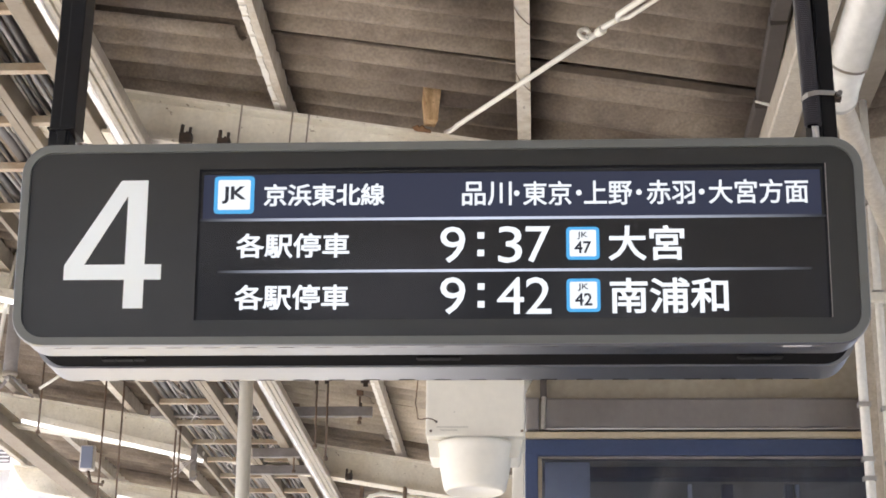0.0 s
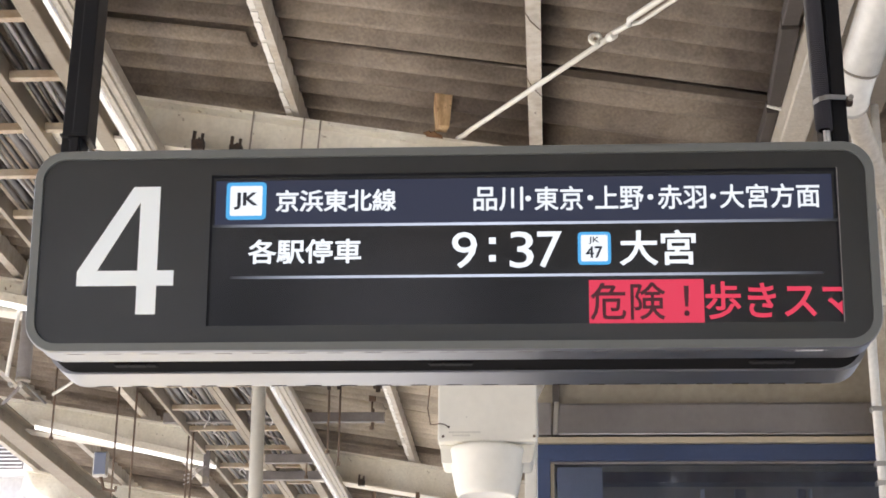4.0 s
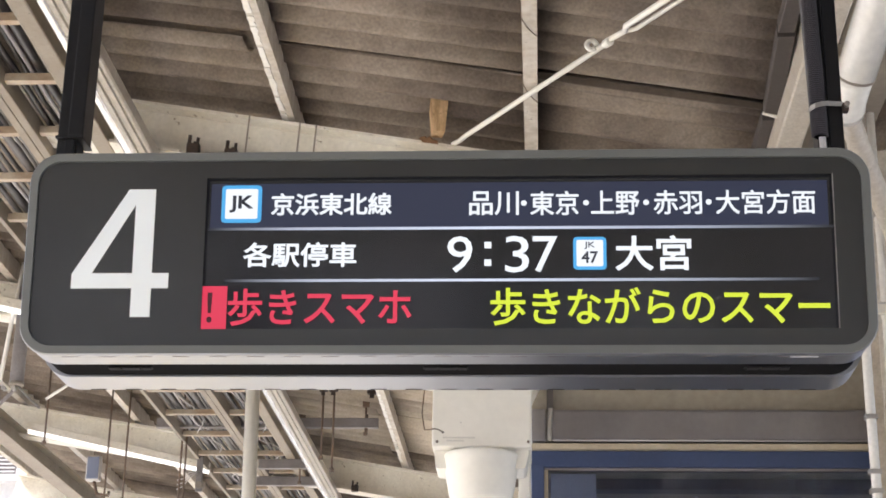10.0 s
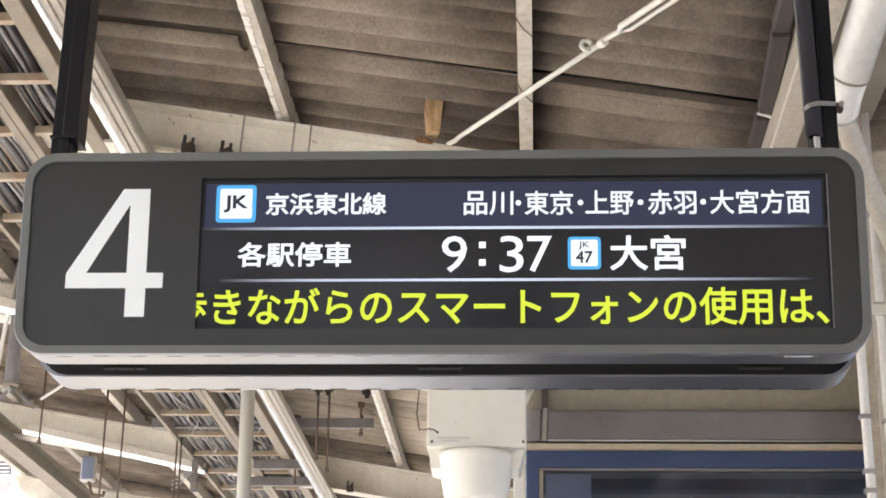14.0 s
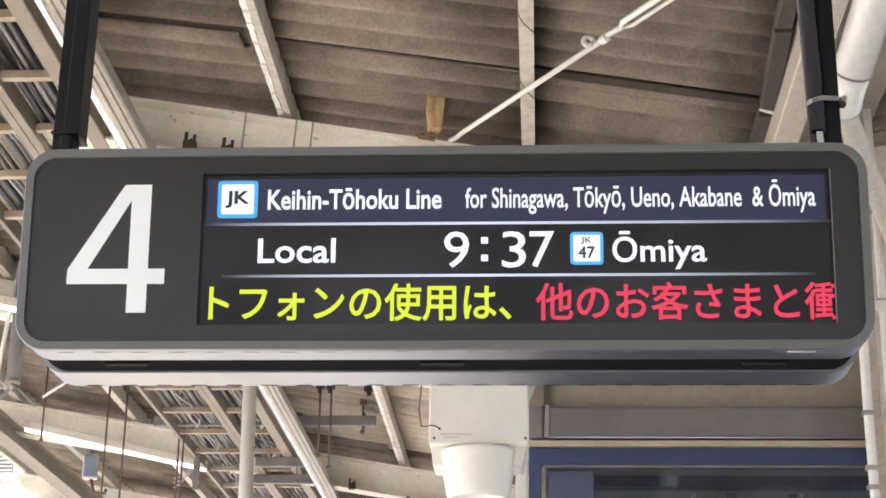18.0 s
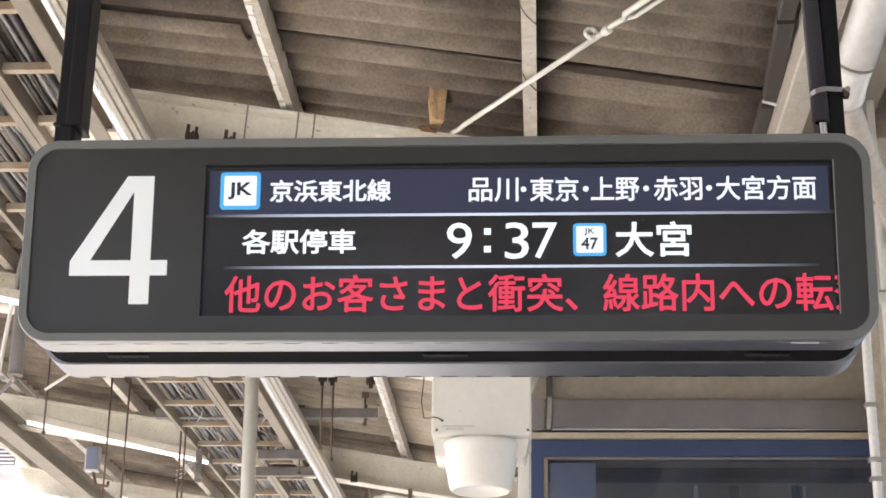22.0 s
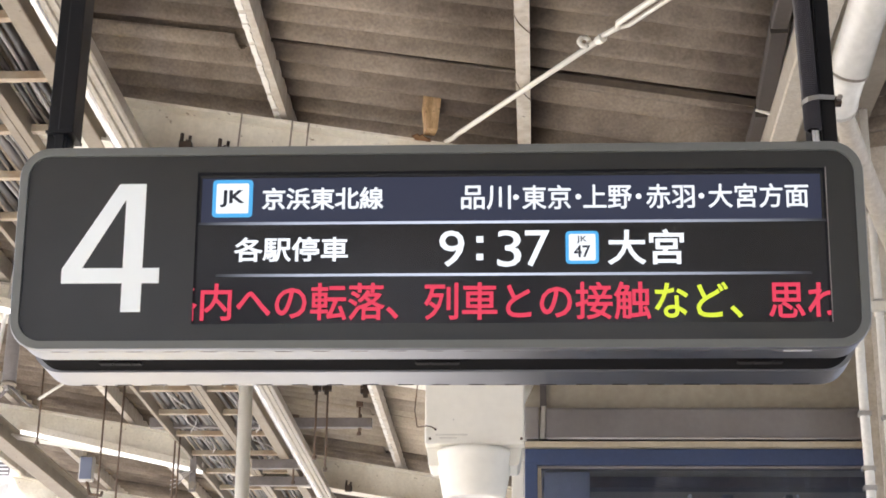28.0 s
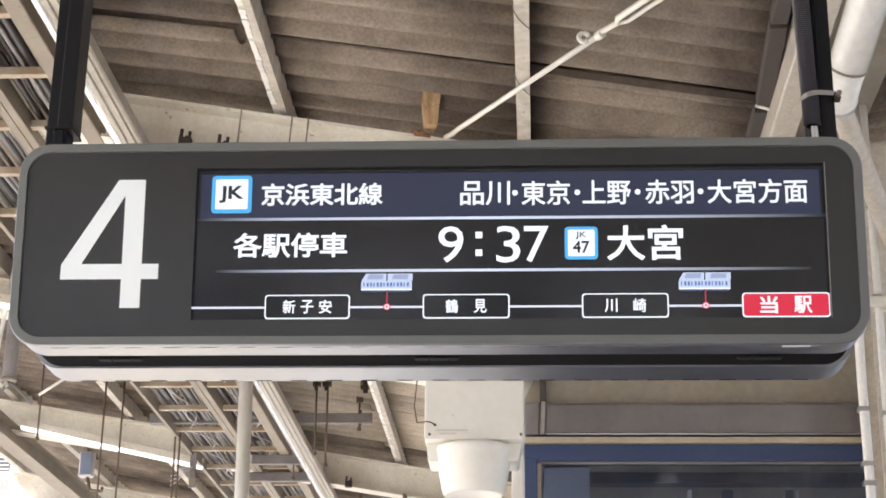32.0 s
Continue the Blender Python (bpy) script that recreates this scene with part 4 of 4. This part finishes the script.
for k in range(21):
    u = -0.66 + 0.066 * k
    for d, half, inset, mat in ((0.014, 0.0012, 0.0022, STRUT), (0.2235, 0.0018, 0.0015, SLOT)):
        low = -(HH - inset) * math.cos(LEAN)
        part("vent_slot", box(u - 0.015, u + 0.015, HH * math.sin(LEAN) + d - half, HH * math.sin(LEAN) + d + half, low - 0.0005, low + 0.002), mat, sign)
for u in (-0.57, 0.0, 0.57):
    latch = part("latch", box(u - 0.04, u + 0.04, 0.085 + HH * math.sin(LEAN), 0.1 + HH * math.sin(LEAN), -0.1818, -0.178, 0.001), LATCH, sign)
    for g, w in ((-0.026, 0.011), (0.004, 0.015), (0.030, 0.008)):
        part("catch", box(u + g - w, u + g + w, 0.080 + HH * math.sin(LEAN), 0.096 + HH * math.sin(LEAN), -0.1845, -0.1815, 0.0012), LATCH, latch)
part("maker_plate", box(0.60, 0.648, HH * math.sin(LEAN) + 0.012, HH * math.sin(LEAN) + 0.019, -0.1840, -0.181), BADGE_MARK, sign, "pale maker's plate")

# numeral
num = bmesh.new()
for tri in (((-0.5688, 0.12), (-0.5205, 0.12), (-0.556, 0.0905)), ((-0.5205, 0.12), (-0.5205, -0.0351), (-0.556, -0.0351), (-0.556, 0.0905)), ((-0.5688, 0.12), (-0.556, 0.0905), (-0.6285, -0.0351), (-0.665, -0.0363)), ((-0.665, -0.0363), (-0.6285, -0.0351), (-0.4902, -0.0351), (-0.4902, -0.063), (-0.665, -0.063)), ((-0.556, -0.063), (-0.5205, -0.063), (-0.5205, -0.115), (-0.556, -0.115))):
    num.faces.new([num.verts.new(face(u + 0.0018, v - 0.002, -0.0008)) for u, v in tri])
bmesh.ops.remove_doubles(num, verts=num.verts[:], dist=0.0005)
bmesh.ops.recalc_face_normals(num, faces=num.faces[:])
part("numeral", num, NUMERAL, sign, "large white figure 4")

# ---- lettering of the display ----
pen = bpy.data.curves.new("pen", "FONT")
pen.resolution_u = 3
pen_ob = new("pen", pen)


def letters(body, bold=0.012):
    """The outline of some text as points and faces in its own units."""
    pen.body, pen.bevel_depth, pen.extrude, pen.bevel_resolution = body, bold, 0.001, 0
    bpy.context.view_layer.update()
    dg = bpy.context.evaluated_depsgraph_get()
    me = bpy.data.meshes.new_from_object(pen_ob.evaluated_get(dg))
    pts, faces = [(v.co.x, v.co.y, -0.012 * v.co.z) for v in me.vertices], [tuple(p.vertices) for p in me.polygons]
    bpy.data.meshes.remove(me)
    return pts, faces


def lettering(name, bits, mat, d=0.008, parent=None):
    """bits: (text, u0, u1, v0, v1) filled to that box, or (text, u0, u1, baseline, em, True)."""
    verts, faces = [], []
    for bit in bits:
        pts, fs = letters(bit[0], bit[6] if len(bit) > 6 else 0.014)
        k = len(verts)
        if len(bit) > 5 and bit[5]:
            verts += [face(bit[1] + x * (bit[2] - bit[1]), bit[3] + y * bit[4], d + z) for x, y, z in pts]
        else:
            x0, x1 = min(p[0] for p in pts), max(p[0] for p in pts)
            y0, y1 = min(p[1] for p in pts), max(p[1] for p in pts)
            verts += [face(bit[1] + (x - x0) / (x1 - x0) * (bit[2] - bit[1]), bit[3] + (y - y0) / (y1 - y0) * (bit[4] - bit[3]), d + z) for x, y, z in pts]
        faces += [tuple(i + k for i in f) for f in fs]
    me = bpy.data.meshes.new(name)
    me.from_pydata(verts, [], faces)
    me.materials.append(mat)
    return part(name, me, None, parent or sign)


def tile(name, u0, u1, v0, v1, mat, r=0.006, d=0.0088, parent=None):
    return part(name, slab(rounded((u1 - u0) / 2, (v1 - v0) / 2, r, 5, (u0 + u1) / 2, (v0 + v1) / 2), d, d + 0.0006), mat, parent or sign)


def badge(name, u0, u1, v0, v1, bits):
    b = tile(name, u0, u1, v0, v1, SKYBLUE, 0.007, 0.0088)
    e = 0.0068 * (u1 - u0) / 0.07
    tile("plate", u0 + e, u1 - e, v0 + e, v1 - e, GLOW, 0.003, 0.0080, b)
    lettering("code", bits, INK, 0.0074, b)
    return b


tile("header_band", -0.4205, 0.6765, 0.047, 0.1315, BAND, 0.001, 0.0108)
tile("header_line", -0.425, 0.684, 0.0445, 0.0493, LINE, 0.0005, 0.0098)
tile("row_line", -0.39, 0.655, -0.0506, -0.0458, LINE, 0.0005, 0.0098)
badge("line_badge", -0.4007, -0.3283, 0.0584, 0.1279, [("JK", -0.3865, -0.3425, 0.0765, 0.1085, False, 0.03)])
badge("station_badge", 0.2284, 0.2866, -0.0305, 0.0289, [("JK", 0.2475, 0.2665, 0.006, 0.0195), ("47", 0.2425, 0.272, -0.0195, 0.0025, False, 0.02)])
lettering("time", [("9", 0.006, 0.0508, -0.0353, 0.0312, False, 0.003), ("3", 0.1084, 0.1508, -0.0357, 0.0309, False, 0.003), ("7", 0.157, 0.2006, -0.0352, 0.0304, False, 0.003), ("■", 0.0717, 0.0840, -0.0235, -0.0115), ("■", 0.0717, 0.0840, 0.0085, 0.0205)], GLOW)


def dot(u, v):
    return ("・", u - 0.0052, u + 0.0052, v - 0.0052, v + 0.0052)


HALF = 1 / 60
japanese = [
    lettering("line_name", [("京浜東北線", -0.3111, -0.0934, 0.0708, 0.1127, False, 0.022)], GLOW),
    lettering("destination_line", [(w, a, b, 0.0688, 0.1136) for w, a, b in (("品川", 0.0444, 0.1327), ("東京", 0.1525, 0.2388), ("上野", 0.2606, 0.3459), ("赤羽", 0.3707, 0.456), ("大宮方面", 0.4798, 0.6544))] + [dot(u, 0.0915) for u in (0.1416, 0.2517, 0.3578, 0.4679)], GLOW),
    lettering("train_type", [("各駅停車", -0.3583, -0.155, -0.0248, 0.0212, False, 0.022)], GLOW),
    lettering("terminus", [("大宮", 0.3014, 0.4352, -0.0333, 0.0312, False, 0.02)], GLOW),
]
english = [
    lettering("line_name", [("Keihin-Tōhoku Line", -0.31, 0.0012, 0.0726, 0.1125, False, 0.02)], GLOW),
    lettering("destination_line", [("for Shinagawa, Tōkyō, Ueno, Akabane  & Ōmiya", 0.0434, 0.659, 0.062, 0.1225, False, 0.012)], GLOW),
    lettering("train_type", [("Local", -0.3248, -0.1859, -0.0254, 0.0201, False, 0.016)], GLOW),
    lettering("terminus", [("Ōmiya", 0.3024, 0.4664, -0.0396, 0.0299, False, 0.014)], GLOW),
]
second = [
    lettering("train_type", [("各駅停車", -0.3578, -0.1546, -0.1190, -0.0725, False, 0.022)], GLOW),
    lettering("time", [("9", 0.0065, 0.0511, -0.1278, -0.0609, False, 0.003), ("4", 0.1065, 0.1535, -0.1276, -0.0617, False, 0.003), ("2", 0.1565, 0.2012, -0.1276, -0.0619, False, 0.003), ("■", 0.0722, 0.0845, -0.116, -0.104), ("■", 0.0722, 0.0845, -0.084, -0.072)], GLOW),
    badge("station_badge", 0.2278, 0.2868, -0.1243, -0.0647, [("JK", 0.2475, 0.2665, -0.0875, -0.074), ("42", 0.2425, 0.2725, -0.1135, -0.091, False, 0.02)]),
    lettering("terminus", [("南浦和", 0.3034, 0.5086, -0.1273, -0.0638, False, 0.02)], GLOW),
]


def station(u0, u1, text, t0, t1, mat, ink):
    b = tile("station_box", u0, u1, -0.1352, -0.0915, GLOW, 0.006, 0.0092)
    tile("field", u0 + 0.0024, u1 - 0.0024, -0.1328, -0.0939, mat, 0.005, 0.0084, b)
    k = len(text)
    w = 0.0225 if mat is SCREEN else 0.0315
    h = 0.0245 if mat is SCREEN else 0.031
    for i, c in enumerate(text):
        lettering("station_character", [(c, t0 + (t1 - t0 - w) * i / (k - 1), t0 + (t1 - t0 - w) * i / (k - 1) + w, -0.1135 - h / 2, -0.1135 + h / 2, False, 0.02)], ink, 0.0078, b)
    return b


def train(u0, v0):
    """The little two-car train over the route line."""
    t = tile("train_mark", u0 + 0.001, u0 + 0.0905, v0 + 0.006, v0 + 0.021, PALEBLUE, 0.003, 0.0090)
    bm = bmesh.new()
    for a, b in ((0.0005, 0.0455), (0.0465, 0.0915)):
        bm.faces.new([bm.verts.new(face(u0 + x, v0 + y, 0.0088)) for x, y in ((a + 0.001, 0.021), (b, 0.021), (b, 0.034), (a + (0.009 if a < 0.01 else 0.001), 0.034))])
    part("roof", bm, PALEBLUE, t)
    bm = bmesh.new()
    for k in range(14):
        x = u0 + 0.005 + 0.0059 * k
        box(x, x + (0.0036 if k % 3 else 0.0022), *sorted((face(0, v0 + 0.015, 0.0084).y, face(0, v0 + 0.015, 0.0088).y)), face(0, v0 + 0.0105, 0).z, face(0, v0 + 0.018, 0).z, bm=bm)
    part("glazing", bm, MIDBLUE, t)
    bm = bmesh.new()
    for a in (0.011, 0.055):
        bm.faces.new([bm.verts.new(face(u0 + x, v0 + y, 0.0084)) for x, y in ((a, 0.0235), (a + 0.028, 0.0235), (a + 0.0295, 0.0325), (a + 0.0035, 0.0325))])
    part("roof_panel", bm, GREYBLUE, t)
    for a in (0.004, 0.0475):
        tile("bogie", u0 + a, u0 + a + 0.040, v0 + 0.0005, v0 + 0.0034, NAVY, 0.001, 0.0086, t)
    tile("floor_line", u0 + 0.001, u0 + 0.0905, v0 + 0.004, v0 + 0.0068, GLOW, 0.001, 0.0086, t)
    tile("stem", u0 + 0.0462, u0 + 0.0478, -0.1105, v0 + 0.003, RED, 0.0004, 0.0087, t)
    tile("spot", u0 + 0.0408, u0 + 0.0532, -0.1200, -0.1076, RED, 0.0061, 0.0087, t)
    tile("ring", u0 + 0.0426, u0 + 0.0514, -0.1182, -0.1094, GLOW, 0.0043, 0.0083, t)
    tile("core", u0 + 0.0448, u0 + 0.0492, -0.1160, -0.1116, RED, 0.0021, 0.0079, t)
    return t


route = [
    tile("route_line", -0.436, 0.535, -0.1157, -0.1120, LINE2, 0.0005, 0.0102),
    station(-0.2985, -0.1481, "新子安", -0.2666, -0.1799, SCREEN, GLOW),
    station(-0.0203, 0.1316, "鶴見", 0.0193, 0.0913, SCREEN, GLOW),
    station(0.2572, 0.4074, "川崎", 0.2963, 0.3685, SCREEN, GLOW),
    station(0.5337, 0.6843, "当駅", 0.5637, 0.6535, REDBOX, GLOW),
    train(-0.1301, -0.0883),
    train(0.4242, -0.0892),
]

# the running message: one cell a character
MESSAGE = [("危険！", "box"), ("歩きスマホ", "red"), ("  ", ""), ("歩きながらのスマートフォンの使用は、", "lime"), ("他のお客さまと衝突、線路内への転落、列車との接触", "red"), ("など、", "lime"), ("思わぬ事故や", "red")]
FIRST, CELL, PACE = 0.8004, 0.06636, 0.13838
cells = []
place = 0
for text, tone in MESSAGE:
    for c in text:
        if tone == "box":
            ob = tile("message_cell", 0, CELL + 0.0004, -0.1372, -0.0582, RED, 0.0002, 0.0092)
            lettering("character", [(c, 0.001 + (0.019 if c == "！" else 0), CELL + (0.019 if c == "！" else 0), -0.1235, 0.0705, True, 0.012)], INKRED, 0.0086, ob)
            cells.append((place, ob, True))
        elif tone:
            ob = lettering("message_character", [(c, 0.0, CELL, -0.1235, 0.0705, True, 0.016)], RED if tone == "red" else LIME)
            cells.append((place, ob, False))
        place += 1
bpy.data.objects.remove(pen_ob)
bpy.data.curves.remove(pen)

# ---- hangers of the sign ----
for x0, x1, back in ((-0.731, -0.680, 0.108), (0.676, 0.722, 0.115)):
    hp = thing("sign_hanger", (0, 0, 0), "black steel channel post holding up the departure sign", "post", "sign hangers")
    xm = (x0 + x1) / 2
    part("channel", box(x0, x1 - 0.012, 0.055, back - 0.005, 2.83, 4.3, 0.003), BLACK, hp)
    part("cover", box(xm - 0.004, x1, 0.045, back, 2.91 if x0 < 0 else 2.86, 4.3, 0.003), BLACK, hp, "black cover strip")
    part("foot", box(x0 - 0.004, x1 + 0.006, 0.03, 0.14, 2.835, 2.85, 0.002), BLACK, hp)
    if x0 < 0:
        part("collar", box(x0 - 0.0005, x1 + 0.0015, 0.0435, back + 0.001, 2.906, 2.911, 0.001), BLACK, hp)
        part("splice", box(xm - 0.008, x1 - 0.016, 0.047, 0.056, 2.865, 2.905, 0.002), BLACK, hp)
    for z in (2.905, 3.25):
        part("bolt", tube([(xm - 0.006, 0.056, z), (xm - 0.006, 0.048, z)], 0.006, 8), BLACK, hp)

hose = thing("flexible_conduit", (0, 0, 0), "black ribbed flexible conduit strapped to the post", "conduit")
bm = bmesh.new()
sides, rings = 14, []
for k in range(440):
    f = k / 439
    c = Vector((0.676 - 0.010 * min(1, f * 2.2), 0.03, 2.889 + 0.916 * f))
    r = 0.0146 + 0.0014 * (1 if k % 2 else -1)
    rings.append([bm.verts.new(c + Vector((r * math.cos(2 * math.pi * j / sides), r * math.sin(2 * math.pi * j / sides), 0))) for j in range(sides)])
for a, b in zip(rings, rings[1:]):
    for j in range(sides):
        bm.faces.new((a[j], a[(j + 1) % sides], b[(j + 1) % sides], b[j]))
bm.faces.new(rings[0])
bm.faces.new(rings[-1])
bmesh.ops.recalc_face_normals(bm, faces=bm.faces[:])
part("hose", bm, RUBBER, hose)
for x in (0.676, 0.682):
    part("cable_end", tube([(x + 0.004, 0.03, 2.842), (x + 0.001, 0.03, 2.87), (x, 0.03, 2.90)], 0.0032, 10), PALEWALL, hose, "pale inner wire")
part("mouth", tube([(0.676, 0.03, 2.8885), (0.676, 0.03, 2.894)], 0.0105, 14), SLOT, hose)
strap = thing("pipe_strap", (0, 0, 0), "shiny metal band strapping conduit to the post", "strap")
loop = [(0.659, 0.030), (0.661, 0.021), (0.668, 0.0145), (0.678, 0.0135), (0.688, 0.017), (0.705, 0.030), (0.7225, 0.043), (0.7235, 0.060), (0.7225, 0.075), (0.690, 0.075), (0.664, 0.047)]
bm = bmesh.new()
ring = [[bm.verts.new((0.691 + (a - 0.691) * g, 0.043 + (b2 - 0.043) * g, 2.941 + h + 0.30 * (a - 0.676))) for a, b2 in loop] for g, h in ((1.0, 0), (1.0, 0.0095), (1.035, 0.0095), (1.035, 0))]
for i in range(4):
    p, q = ring[i], ring[(i + 1) % 4]
    for j in range(len(p)):
        bm.faces.new((p[j], p[(j + 1) % len(p)], q[(j + 1) % len(p)], q[j]))
bmesh.ops.recalc_face_normals(bm, faces=bm.faces[:])
part("band", bm, ZINC, strap)
part("lug", box(0.720, 0.731, 0.028, 0.044, 2.940, 2.957, 0.003), DARKIRON, strap, "dark clamp lug")
part("screw", tube([(0.726, 0.03, 2.950), (0.726, 0.018, 2.950)], 0.005, 8), ZINC, strap)


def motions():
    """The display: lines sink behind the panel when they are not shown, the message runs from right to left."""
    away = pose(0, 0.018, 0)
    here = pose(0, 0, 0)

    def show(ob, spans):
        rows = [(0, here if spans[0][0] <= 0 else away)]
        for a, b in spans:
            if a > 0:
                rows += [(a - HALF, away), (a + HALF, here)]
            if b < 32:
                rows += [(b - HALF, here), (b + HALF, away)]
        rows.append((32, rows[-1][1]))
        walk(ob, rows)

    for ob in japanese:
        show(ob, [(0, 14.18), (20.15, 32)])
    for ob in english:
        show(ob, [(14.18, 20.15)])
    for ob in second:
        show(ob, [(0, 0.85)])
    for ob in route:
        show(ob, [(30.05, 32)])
    store, step = pose(0.60, 0.020, 0), 1 / 30
    for k, ob, blinks in cells:
        enter = max(0.9, (FIRST + CELL * k - 0.6845) / PACE)
        leave = (FIRST + CELL * k + 0.50) / PACE

        def at(t, sunk=0.0):
            return pose(FIRST + CELL * k - PACE * t, sunk, 0)

        last = min(leave, 30.03)
        rows = [(0, store), (round((enter - step) * 30) / 30, store)]
        t = round(enter * 30) / 30
        while t < last:
            off = blinks and t > 1.35 and ((t - 1.35) % 0.7) < 0.2
            rows.append((t, at(t, 0.012 if off else 0.0)))
            t += 1 / 30 if blinks or t < enter + 0.2 or t > last - 0.2 else 0.2
            t = round(t * 30) / 30
        if leave < 30.03:
            rows += [(leave + 0.1, at(leave)), (32, at(leave))]
        else:
            rows += [(30.04, at(30.03)), (30.075, pose(0.2, 0.02, 0)), (32, pose(0.2, 0.02, 0))]
        walk(ob, rows)


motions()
